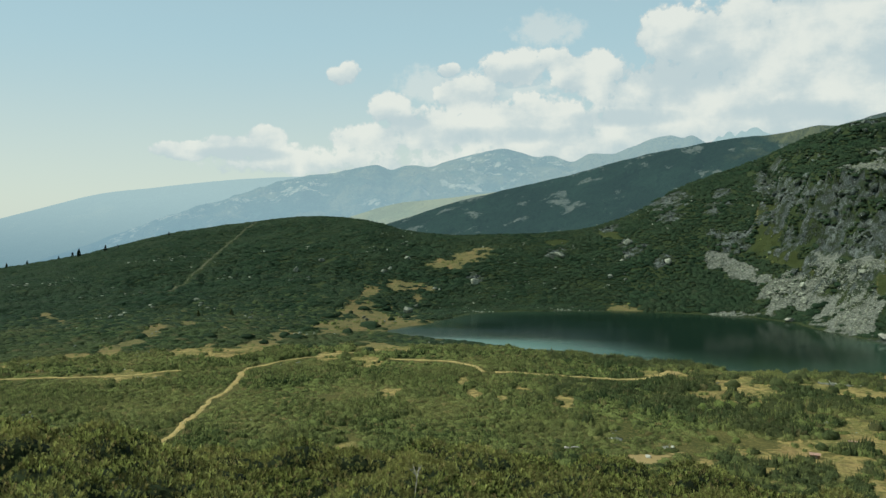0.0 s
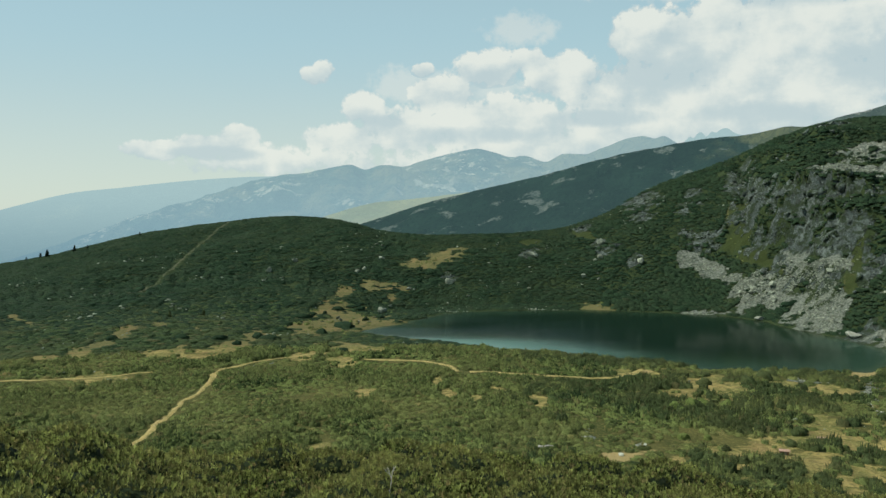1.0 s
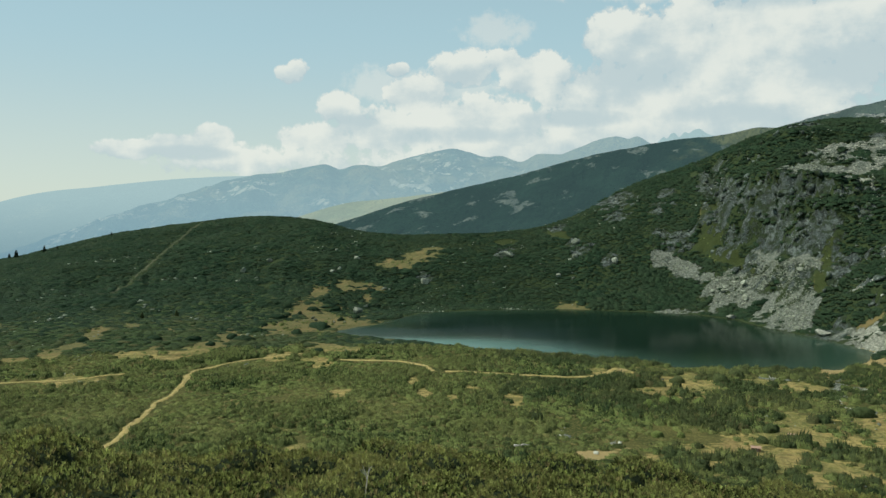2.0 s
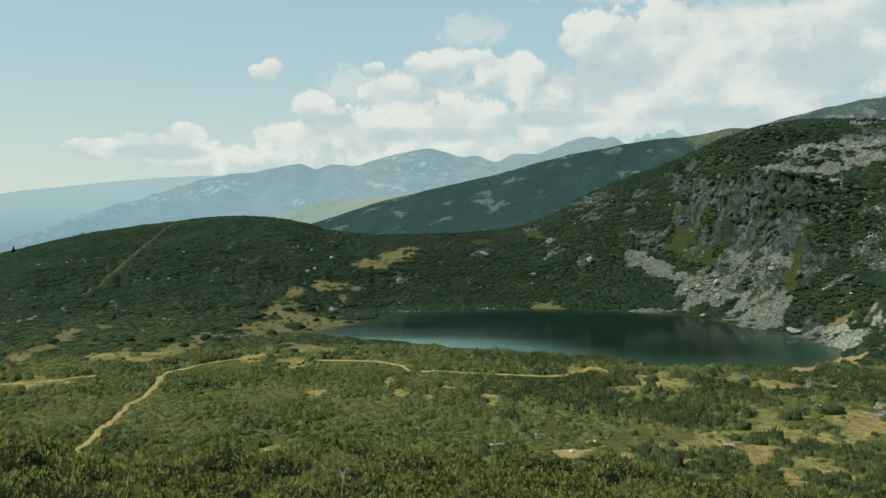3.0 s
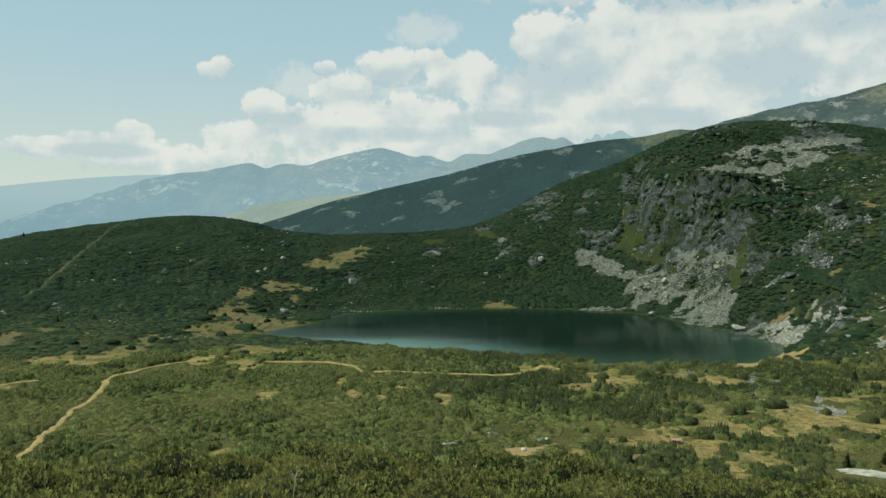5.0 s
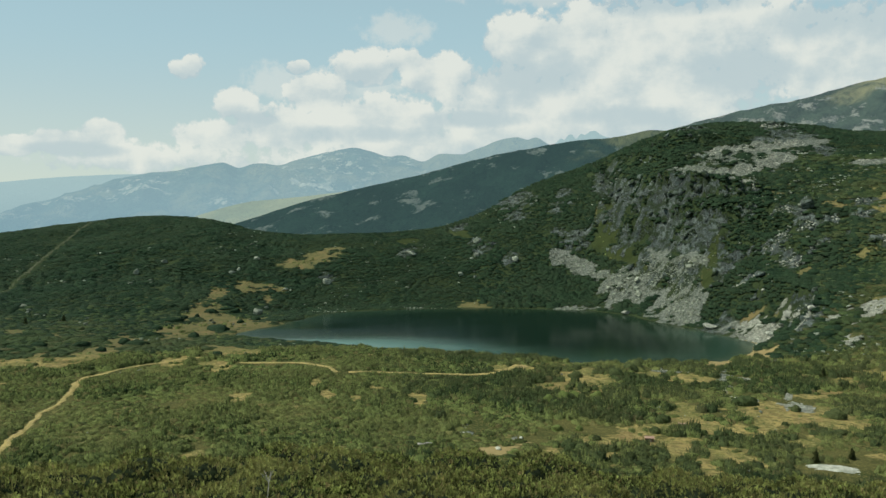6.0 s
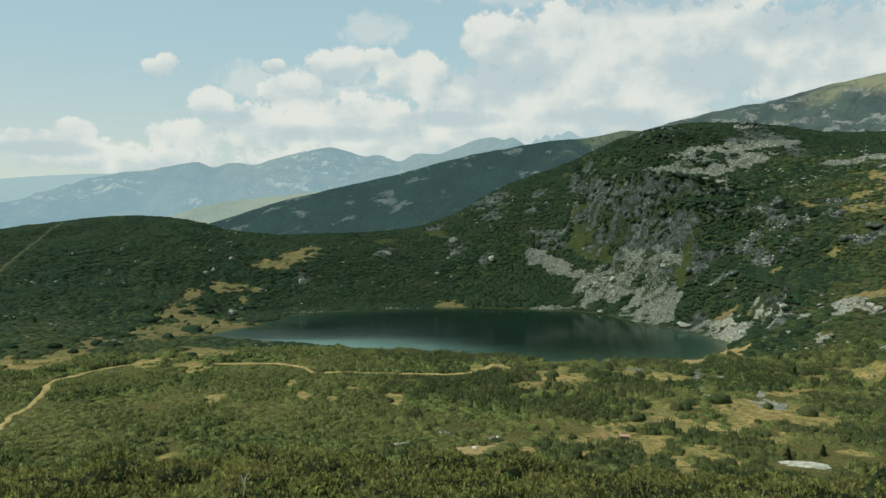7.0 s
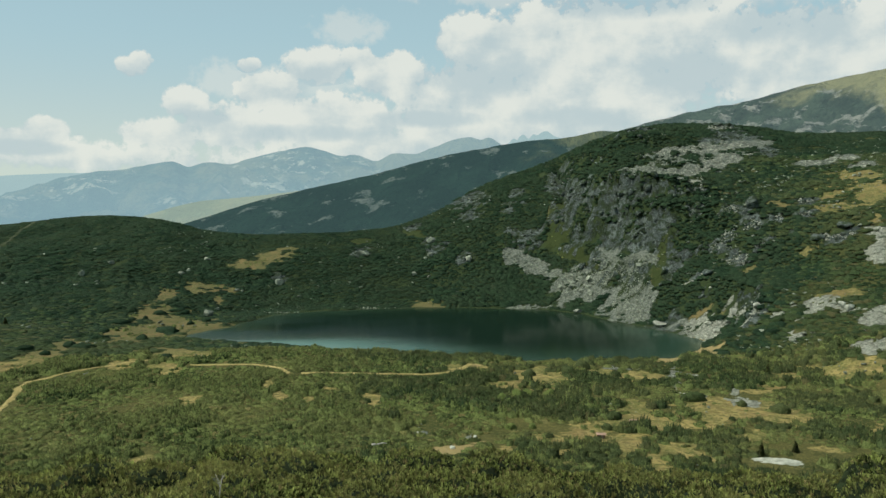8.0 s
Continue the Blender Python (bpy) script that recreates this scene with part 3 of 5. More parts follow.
MEADOWS_SLOPE = [(41.8, 425, 1.64, 7.2, -5.0), (41.0, 404, 1.15, 7.5, 0.0), (42.4, 394, 0.81, 9.5, 0), (42.9, 366, 0.4, 4.0, 0), (38.9, 344, 0.38, 2.2, 4.1), (40.4, 382, 0.59, 4.5, 0), (35.2, 338, 0.5, 3.0, 5.8), (31.5, 328, 1.1, 1.2, 0.3), (40.0, 299, 1.18, 2.2, 2.7), (38.4, 276, 0.62, 3.0, 0), (37.1, 391, 0.67, 3.8, 0), (33.4, 319, 0.61, 1.8, -2.9)]
GREENS = [(11.9, 478, 0.79, 4.8, -10.0), (8.2, 469, 0.7, 3.0, 0), (21.9, 462, 0.24, 17.0, 0), (22.2, 438, 0.85, 6.0, 0), (23.5, 419, 1.2, 3.5, -7.4), (24.8, 401, 0.61, 2.8, -15.2), (22.6, 469, 0.23, 7.8, 0), (29.6, 376, 0.34, 7.0, 0), (29.2, 362, 0.34, 4.2, -5.2)]
CLIFFS = [(22.1, 502, 0.41, 27.5, 0), (23.5, 453, 1.28, 10.8, 0), (25.0, 430, 1.42, 3.0, 0), (26.5, 423, 1.4, 2.8, 0), (23.8, 424, 0.92, 5.8, 0), (25.7, 404, 1.39, 9.5, 0), (27.1, 402, 1.65, 5.5, 0), (28.9, 390, 1.13, 4.8, 0), (28.2, 387, 1.39, 3.0, 0), (30.5, 372, 0.44, 11.2, 0), (31.3, 374, 0.96, 4.2, 0), (30.2, 360, 0.39, 5.5, 0), (19.9, 447, 0.78, 7.2, 0), (20.8, 440, 0.62, 4.5, 0), (34.1, 516, 1.11, 28.5, 0), (36.2, 488, 0.49, 18.5, 0), (32.9, 505, 1.03, 6.8, 0)]
OUTCROPS_ONE = [(33.8, 382, 0.75, 4.0, 0), (32.0, 402, 0.52, 9.5, 0), (33.6, 366, 0.84, 3.8, -0.8), (31.8, 348, 1.15, 2.8, -1.6), (35.3, 369, 0.55, 2.8, 0), (36.9, 371, 0.4, 3.2, 0), (36.3, 357, 0.81, 2.2, 3.5), (34.9, 351, 1.06, 3.8, -2.0), (38.5, 376, 0.48, 2.5, 0), (38.6, 396, 0.39, 6.0, 0), (39.8, 353, 0.51, 3.2, 0), (33.1, 334, 0.61, 1.5, -4.1), (30.0, 330, 0.73, 5.5, 0), (40.9, 352, 0.63, 3.0, 0), (35.5, 302, 0.37, 6.0, 0), (15.8, 513, 1.02, 10.5, -1.1), (16.0, 484, 0.46, 4.2, 0), (13.5, 451, 0.73, 2.8, 2.9), (13.0, 462, 0.21, 3.5, 0)]
OUTCROPS_TWO = [(27.7, 550, 0.9, 8.0, 0), (33.2, 556, 0.9, 8.0, 0), (18.7, 458, 0.64, 4.0, 0), (20.3, 451, 0.63, 5.2, 0), (20.8, 440, 0.63, 3.0, 0), (19.1, 488, 0.54, 4.0, 0), (15.7, 434, 0.23, 2.8, 0), (8.2, 451, 0.54, 4.5, 0), (2.4, 424, 0.39, 4.0, 0), (19.5, 508, 0.39, 4.5, 0), (11.7, 490, 0.58, 4.8, 0)]
OUTCROPS = OUTCROPS_ONE + OUTCROPS_TWO
BENCH = [(30.8, 458, 2.0, 8.0, 3.0), (28.6, 436, 1.87, 7.5, -5.7), (31.0, 438, 2.3, 4.0, 4.7), (33.5, 460, 1.54, 12.0, 8.8), (32.0, 485, 2.84, 11.2, 5.5), (40.1, 464, 0.38, 6.5, 0), (41.0, 464, 0.54, 4.8, 0), (38.7, 460, 0.65, 4.0, 0), (41.8, 445, 0.41, 3.2, 0)]
SCREE_ONE = [(19.4, 432, 1.2, 3.4, -3.0), (20.4, 425, 0.8, 5.0, 0), (22.0, 412, 1.0, 3.0, -6.0), (23.2, 402, 1.1, 8.0, 0), (24.0, 396, 1.69, 9.5, 0), (25.5, 389, 1.93, 5.5, -3.9), (27.5, 380, 1.65, 5.5, -4.1), (28.6, 374, 0.75, 5.0, 0), (27.7, 356, 1.15, 8.5, 0), (28.3, 345, 0.55, 4.2, 0), (25.0, 383, 1.17, 2.8, 0), (32.9, 314, 1.57, 5.8, -3.4), (34.1, 313, 1.07, 3.8, 0), (32.2, 307, 1.24, 5.5, 0), (39.1, 293, 1.35, 3.5, 0.8), (41.1, 290, 0.38, 1.5, 0), (43.0, 283, 0.85, 8.2, 0.8), (38.4, 273, 0.4, 1.8, 0), (42.7, 262, 0.57, 2.0, 0), (43.1, 350, 0.36, 7.0, 0)]
SCREE_TWO = [(27.4, 368, 1.2, 8.0, 0), (43.1, 332, 0.48, 5.5, 0), (19.7, 384, 0.94, 1.8, 0), (30.6, 220, 0.39, 15.2, -6.4), (31.4, 205, 0.78, 3.2, -0.9), (35.0, 202, 0.75, 2.0, -2.4), (34.5, 214, 0.12, 9.8, 0), (42.8, 262, 0.54, 2.0, 0.0), (38.3, 274, 0.39, 1.8, 0), (26.7, 236, 1.35, 1.0, 0), (31.7, 231, 0.34, 2.0, 0), (12.3, 164, 0.37, 6.2, 0)]
SCREE = SCREE_ONE + SCREE_TWO
PINES = [(19.0, 402, 2.49, 14.2, 0), (24.2, 376, 1.3, 3.0, 0), (31.2, 345, 1.5, 5.2, -0.7), (29.8, 341, 1.13, 2.5, -0.3), (33.0, 376, 1.32, 6.8, 0), (31.1, 388, 0.82, 4.2, -8.3), (34.0, 335, 1.21, 9.2, 0), (32.2, 332, 1.19, 3.0, -2.4), (22.1, 425, 1.81, 4.2, -8.9), (24.4, 429, 0.87, 2.2, 0), (27.9, 403, 1.24, 0.8, -6.1), (35.3, 430, 3.42, 8.0, 0), (31.3, 464, 0.55, 5.0, 0), (38.3, 326, 2.19, 11.5, 0), (37.5, 410, 1.33, 4.2, 0)]
CLIFF_PINES = [(23.8, 433, 1.26, 5.5, 0), (28.1, 402, 1.29, 1.8, 0), (31.9, 378, 1.6, 7.0, 0), (30.9, 396, 1.53, 5.2, 0), (25.1, 446, 1.3, 5.0, 0)]
PINES += CLIFF_PINES
SANDS = [(32.3, 278, 1.24, 10.0, 0), (30.0, 262, 0.79, 11.5, 0), (28.9, 243, 0.89, 1.5, 0), (16.4, 232, 0.47, 2.0, 0), (13.6, 149, 1.5, 1.5, 1.9), (15.6, 153, 0.9, 1.7, 1.9), (5.1, 250, 0.67, 3.0, 0)]
SHORE_STONES = [(3.2, 371, 2.4, 1.3, 0), (9.0, 382, 2.2, 1.1, 0), (16.5, 383, 1.6, 1.2, 0)]


def share(x, y, areas, ragged=0.45, reach=0.0, grow=0.0):
    """How far inside one of the areas a place lies: 0 outside, 0.5 at the rim, 1 well within."""
    r = np.hypot(x, y)
    az = np.degrees(np.arctan2(x, y))
    best = np.zeros(np.shape(x))
    for ca, cr, wa, wr, lean in areas:
        cr, wr, wa = cr - reach / 2, wr + reach / 2 + grow, wa + math.degrees(grow / cr)
        near_it = (np.abs(az - ca) < 2.2 * wa + 0.3) & (np.abs(r - cr) < 2.2 * (wr + abs(lean) * wa) + 3)
        if np.any(near_it):
            off = az[near_it] - ca
            d = np.hypot(off / wa, (r[near_it] - cr - lean * off) / wr)
            best[near_it] = np.maximum(best[near_it], np.clip(1.25 - 0.75 * d, 0, 1))
    wob = fractal(x, y, 7.0, 3, 61) + 0.6 * fractal(x, y, 2.2, 2, 63)
    return np.clip(best + ragged * wob * (best > 0.02), 0, 1)


def cover(x, y):
    """Shares of meadow, bare rock, scree and sand at each place."""
    open_land = MEADOWS_WEST + MEADOWS_VALE + MEADOWS_EAST
    meadow = np.maximum(share(x, y, [a for a in open_land if a[1] < 250], 0.8, reach=4.5, grow=0.7), share(x, y, [a for a in open_land if a[1] >= 250], 0.8, reach=3.5, grow=1.1))
    meadow = np.max([meadow, share(x, y, MEADOWS_SLOPE, 1.2, grow=0.4), share(x, y, [a for a in MEADOWS_SLOPE if a[0] > 39], 1.5, grow=1.6)], axis=0)
    wooded = share(x, y, PINES, 0.3)
    meadow = np.maximum(meadow, share(x, y, GREENS, 0.3, grow=1.0))
    rock = np.maximum(share(x, y, CLIFFS, 0.75, grow=1.0), share(x, y, OUTCROPS, 1.0, grow=2.0) - 0.06) - 0.7 * (wooded > 0.5)
    r, az = np.hypot(x, y), np.degrees(np.arctan2(x, y))
    glade = smooth01((az - 8) / 14) * smooth01((r - 135) / 12) * (1 - smooth01((r - 262) / 18))
    meadow = np.maximum(meadow, np.clip(0.5 + 1.7 * (fractal(x, y, 11, 5, 65) - 0.47), 0, 1) * glade)
    scree = np.clip(np.max([share(x, y, [a for a in SCREE if a[1] > 250], 0.8, grow=2.4), share(x, y, [a for a in SCREE if a[1] < 250], 1.3, reach=2.5, grow=0.2), share(x, y, BENCH, 0.8, grow=2.2)], axis=0) - 0.8 * (wooded > 0.5) - share(x, y, GREENS, 0.3), 0, 1)
    beach = np.maximum(share(x, y, [a for a in SANDS if a[1] > 200], 0.7), share(x, y, [a for a in SANDS if a[1] <= 200], 0.8, reach=3.2, grow=0.3))
    return meadow, rock, scree, beach


# ---- helpers for meshes ----
def mesh_of(name, verts, faces, mat, smooth=False):
    """A mesh from arrays; all faces have the same number of corners."""
    verts, faces = np.asarray(verts, np.float32), np.asarray(faces, np.int32)
    me = bpy.data.meshes.new(name)
    k = faces.shape[1]
    me.vertices.add(len(verts))
    me.vertices.foreach_set("co", verts.ravel())
    me.loops.add(faces.size)
    me.loops.foreach_set("vertex_index", faces.ravel())
    me.polygons.add(len(faces))
    me.polygons.foreach_set("loop_start", np.arange(0, faces.size, k, dtype=np.int32))
    me.polygons.foreach_set("loop_total", np.full(len(faces), k, np.int32))
    me.update(calc_edges=True)
    if smooth:
        me.polygons.foreach_set("use_smooth", np.ones(len(faces), bool))
    me.materials.append(mat)
    return me


def part(name, bm, mat, parent=None, label="", smooth=False):
    """Link a bmesh, or a finished mesh, as one object under its thing."""
    if isinstance(bm, bpy.types.Mesh):
        me = bm
    else:
        me = bpy.data.meshes.new(name)
        bm.to_mesh(me)
        bm.free()
        me.materials.append(mat)
    if smooth:
        for p in me.polygons:
            p.use_smooth = True
    ob = new(name, me)
    ob.parent = parent
    return tagged(ob, label)


def attach(me, name, values):
    me.attributes.new(name, "FLOAT", "POINT").data.foreach_set("value", np.asarray(values, np.float32))


def scatter(name, templates, x, y, z, size, height, rng, mat, tilt=0.0, smooth=False):
    """One mesh of many copies of small templates, each turned, scaled and set down."""
    vs, fs, start = [], [], 0
    pick = rng.integers(0, len(templates), len(x))
    for k, (tv, tf) in enumerate(templates):
        i = np.where(pick == k)[0]
        if not len(i):
            continue
        a = rng.uniform(0, 2 * np.pi, len(i))
        c, s = np.cos(a)[:, None], np.sin(a)[:, None]
        sx = (size[i] * rng.uniform(0.8, 1.25, len(i)))[:, None]
        px, py, pz = tv[None, :, 0] * sx, tv[None, :, 1] * size[i][:, None], tv[None, :, 2] * height[i][:, None]
        lx, ly = rng.normal(0, tilt, len(i))[:, None], rng.normal(0, tilt, len(i))[:, None]
        v = np.stack([x[i][:, None] + px * c - py * s + lx * pz, y[i][:, None] + px * s + py * c + ly * pz, z[i][:, None] + pz], 2)
        f = tf[None] + (start + np.arange(len(i)) * len(tv))[:, None, None]
        vs.append(v.reshape(-1, 3))
        fs.append(f.reshape(-1, 3))
        start += len(i) * len(tv)
    return mesh_of(name, np.concatenate(vs), np.concatenate(fs), mat, smooth)


# ---- the ground ----
def ground():
    bearings = np.concatenate([np.arange(-180, -33, 3.0), np.arange(-33, 47, 0.205), np.arange(47, 180, 3.0)])
    rings = np.concatenate([np.arange(0.5, 32, 0.6), np.arange(32, 128, 3.0), np.arange(128, 300, 1.15), np.arange(300, 350, 1.6), np.arange(350, 385, 1.2), np.arange(385, 445, 0.6), np.arange(445, 470, 1.2), np.arange(470, 664, 2.2), np.geomspace(664, 4900, 26)])
    a, r = np.meshgrid(np.radians(bearings), rings)
    x, y = (r * np.sin(a)).ravel(), (r * np.cos(a)).ravel()
    z = land(x, y)
    nb, nr = len(bearings), len(rings)
    i = np.arange(nr - 1)[:, None] * nb + np.arange(nb)[None]
    j = np.arange(nr - 1)[:, None] * nb + (np.arange(nb)[None] + 1) % nb
    quads = np.stack([i, j, j + nb, i + nb], 2).reshape(-1, 4)
    me = mesh_of("ground", np.stack([x, y, z], 1), quads, GROUND, True)
    bm = bmesh.new()
    bm.from_mesh(me)
    bm.verts.ensure_lookup_table()
    bm.faces.new([bm.verts[k] for k in range(nb)][::-1])
    bm.to_mesh(me)
    bm.free()
    meadow, rock, scree, beach = cover(x, y)
    shore = lake_distance(x, y)
    attach(me, "meadow", np.maximum(meadow, np.where((shore > -4) & (shore < 1.5), 0.55, 0) * (1 - smooth01((y - 250) / 50))))
    steep = np.zeros(len(x))
    wild = (shore > 0) & (np.hypot(x, y) > 250) & (np.hypot(x, y) < 640)
    steep[wild] = np.clip((steepness(x[wild], y[wild]) - 1.1) * 1.3, 0, 1)
    steep = steep * (0.85 + 0.9 * fractal(x, y, 9, 3, 67)) - share(x, y, PINES + GREENS, 0.3)
    scree = scree * (1 - smooth01(np.clip(steep, 0, 1) * 1.6))
    attach(me, "scree", scree)
    bearing = np.degrees(np.arctan2(x, y))
    # eastern low scree takes the sunlit tone
    attach(me, "lit_scree", smooth01((bearing - 30.5) / 1.5) * (1 - smooth01((z - 62) / 10)))
    attach(me, "lush", np.clip(share(x, y, GREENS, 0.3) * 4, 0, 1))
    # 1 on ground coloured as sunlit, 0 on ground coloured as cloud-shaded
    attach(me, "sunlit_land", np.maximum(1 - smooth01((np.hypot(x, y) - 258) / 24), 0.5 * smooth01((bearing - 36) / 4)))
    attach(me, "rock", np.maximum(np.maximum(rock, scree), steep))
    attach(me, "sand", np.maximum(beach, np.where(shore < 0.3, 0.8, 0) * (np.abs(shore) < 9) * (1 - smooth01((y - 250) / 50))))
    tagged(new("ground", me), "uneven mountain valley floor with grass, litter and bare rock", "ground", kind="structure")


ground()


def lake():
    n = 150
    gx, gy = np.meshgrid(np.linspace(-32, 172, n), np.linspace(218, 386, n))
    x, y = gx.ravel(), gy.ravel()
    keep = lake_distance(x, y) < 5
    i = (np.arange(n - 1)[:, None] * n + np.arange(n - 1)[None]).ravel()
    q = np.stack([i, i + 1, i + n + 1, i + n], 1)
    q = q[keep[q].all(1)]
    used = np.unique(q)
    index = np.zeros(n * n, int)
    index[used] = np.arange(len(used))
    me = mesh_of("lake_water", np.stack([x, y, 0 * x], 1)[used], index[q], WATER, True)
    attach(me, "depth", np.clip(-land(x[used], y[used]), 0, 9))
    inside = -lake_distance(x[used], y[used])
    # band along the near-left shore that is coloured like reflected sky
    attach(me, "pale", (1 - smooth01(inside / 52)) ** 1.3 * (1 - 0.85 * smooth01((x[used] - 25) / 70)) * (1 - 0.95 * smooth01((y[used] - 284) / 18)))
    tagged(new("water", me), "still dark teal mountain lake, paler in the shallows and in a painted sky-reflection band", "lake", kind="structure")


lake()


# ---- ridges and far mountains ----
def range_of(name, mat, label, crest, distance, depth, base, rough, seed, step=0.2):
    """A mountain range: crest given as (bearing, rise over distance), its foot nearer by depth."""
    b = np.arange(crest[0][0], crest[-1][0] + step, step)
    rows = np.linspace(0, 1, 40)
    back = np.array([1.12, 1.3])
    e = spline(b, crest)
    top = EYE_Z + e * distance
    vs = []
    for u in np.concatenate([rows, back]):
        uu = min(u, 1.0)
        r = distance - depth * (1 - u)
        x, y = r * np.sin(np.radians(b)), r * np.cos(np.radians(b))
        z = base + (top - base) * (0.35 * uu + 0.65 * uu**1.35)
        amp = rough * (0.07 + 0.93 * min(1, (1 - uu) * 6)) * min(1, uu * 5)
        z = z + amp * ridged(x + 300, y, depth * 0.42, 5, seed) + (0.3 * amp + 0.055 * rough) * fractal(x, y, depth * 0.05, 4, seed + 9)
        z = z if u <= 1 else z - (u - 1) * depth * 0.9
        vs.append(np.stack([x, y, z], 1))
    n = len(b)
    i = (np.arange(len(vs) - 1)[:, None] * n + np.arange(n - 1)[None]).ravel()
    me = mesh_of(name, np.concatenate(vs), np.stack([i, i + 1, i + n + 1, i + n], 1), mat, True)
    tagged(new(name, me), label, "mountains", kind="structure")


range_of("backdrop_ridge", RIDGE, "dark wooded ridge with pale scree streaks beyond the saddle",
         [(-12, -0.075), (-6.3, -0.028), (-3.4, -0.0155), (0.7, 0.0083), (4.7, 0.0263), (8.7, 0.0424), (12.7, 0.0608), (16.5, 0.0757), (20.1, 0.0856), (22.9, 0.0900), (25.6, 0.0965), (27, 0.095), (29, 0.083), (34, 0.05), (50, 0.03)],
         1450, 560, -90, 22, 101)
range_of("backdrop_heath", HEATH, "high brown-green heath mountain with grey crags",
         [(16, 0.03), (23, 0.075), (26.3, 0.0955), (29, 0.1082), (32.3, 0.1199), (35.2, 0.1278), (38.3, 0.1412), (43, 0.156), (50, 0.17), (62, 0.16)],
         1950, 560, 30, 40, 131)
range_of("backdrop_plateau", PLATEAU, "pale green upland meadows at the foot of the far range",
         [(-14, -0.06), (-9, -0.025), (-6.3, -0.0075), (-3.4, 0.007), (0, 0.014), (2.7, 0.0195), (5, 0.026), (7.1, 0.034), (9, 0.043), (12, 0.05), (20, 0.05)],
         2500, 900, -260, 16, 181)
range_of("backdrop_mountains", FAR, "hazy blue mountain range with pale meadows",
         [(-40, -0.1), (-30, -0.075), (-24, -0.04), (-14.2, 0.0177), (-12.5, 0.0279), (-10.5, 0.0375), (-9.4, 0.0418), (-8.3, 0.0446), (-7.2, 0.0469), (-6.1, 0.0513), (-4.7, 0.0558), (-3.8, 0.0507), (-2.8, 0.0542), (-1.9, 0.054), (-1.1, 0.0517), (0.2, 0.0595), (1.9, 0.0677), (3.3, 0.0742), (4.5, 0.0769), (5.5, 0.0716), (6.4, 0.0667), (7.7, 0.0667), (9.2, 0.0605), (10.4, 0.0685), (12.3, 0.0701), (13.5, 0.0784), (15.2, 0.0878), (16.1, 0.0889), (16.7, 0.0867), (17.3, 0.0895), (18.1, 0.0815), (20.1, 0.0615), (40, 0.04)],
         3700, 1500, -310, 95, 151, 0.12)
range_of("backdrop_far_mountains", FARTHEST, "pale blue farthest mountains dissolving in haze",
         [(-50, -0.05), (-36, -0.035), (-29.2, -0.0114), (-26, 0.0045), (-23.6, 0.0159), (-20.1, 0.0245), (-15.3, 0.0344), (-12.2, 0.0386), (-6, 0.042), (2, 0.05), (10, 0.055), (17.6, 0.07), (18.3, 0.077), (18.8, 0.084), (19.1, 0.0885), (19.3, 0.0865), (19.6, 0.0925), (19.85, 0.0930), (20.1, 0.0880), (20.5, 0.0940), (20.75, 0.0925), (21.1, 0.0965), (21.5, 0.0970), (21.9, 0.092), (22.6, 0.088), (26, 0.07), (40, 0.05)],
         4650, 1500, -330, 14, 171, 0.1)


# ---- paths ----
def footpath(name, label, line, width, seed, mat=None):
    """A trodden strip laid on the ground along a line of (x, y)."""
    line = np.array(line, float)
    d = np.concatenate([[0], np.cumsum(np.hypot(*np.diff(line, axis=0).T))])
    s = np.arange(0, d[-1], 0.45)
    cx, cy = spline(s, list(zip(d, line[:, 0]))), spline(s, list(zip(d, line[:, 1])))
    tx, ty = np.gradient(cx), np.gradient(cy)
    tl = np.hypot(tx, ty)
    nx, ny = -ty / tl, tx / tl
    sway = 0.5 * value_noise(s / 5, s * 0, seed)
    verts = []
    for k, o in enumerate((-1.0, -0.6, 0.0, 0.6, 1.0)):
        w = width / 2 * (1 + 0.45 * value_noise(s / 2.5, s * 0 + k, seed + 3) + 0.4 * value_noise(s / 0.9, s * 0 + k, seed + 5))
        x, y = cx + nx * (o * w + sway), cy + ny * (o * w + sway)
        verts.append(np.stack([x, y, land(x, y) + (0.10 if abs(o) < 0.9 else -0.12)], 1))
    n = len(s)
    v = np.concatenate(verts)
    i = (np.arange(4)[:, None] * n + np.arange(n - 1)[None]).ravel()
    me = mesh_of(name, v, np.stack([i, i + n, i + n + 1, i + 1], 1)[:, ::-1], mat or PATH, True)
    tagged(new(name, me), label, "footpath", kind="structure")
    return np.stack([cx, cy], 1), width


TRACKS = [
    footpath("footpath", "straight trodden grassy track through low pine scrub", [(-55, 148), (-55, 161), (-55, 170), (-55, 179), (-55, 188), (-54, 199), (-55, 213), (-56, 227), (-53, 232), (-45, 243), (-35, 252), (-22, 258)], 1.7, 201),
    footpath("footpath", "narrow earthen path winding between shrubs", [(-126, 209), (-114, 212), (-100, 213), (-86, 216), (-81, 219), (-74, 223)], 1.4, 211),
    footpath("footpath", "narrow earthen path winding between shrubs", [(-16, 243), (-4, 240), (2, 240), (8, 233), (12, 223)], 2.2, 221),
    footpath("footpath", "sandy path along the lake bank", [(15, 223), (23, 223), (30, 221), (40, 218), (48, 215), (57, 216), (65, 224)], 2.2, 231),
    footpath("footpath", "long straight cutting climbing the wooded hill", [(-137, 396), (-139, 430), (-139, 450), (-140, 476), (-142, 523), (-142, 562), (-141, 600)], 1.9, 241, CUTTING),
]


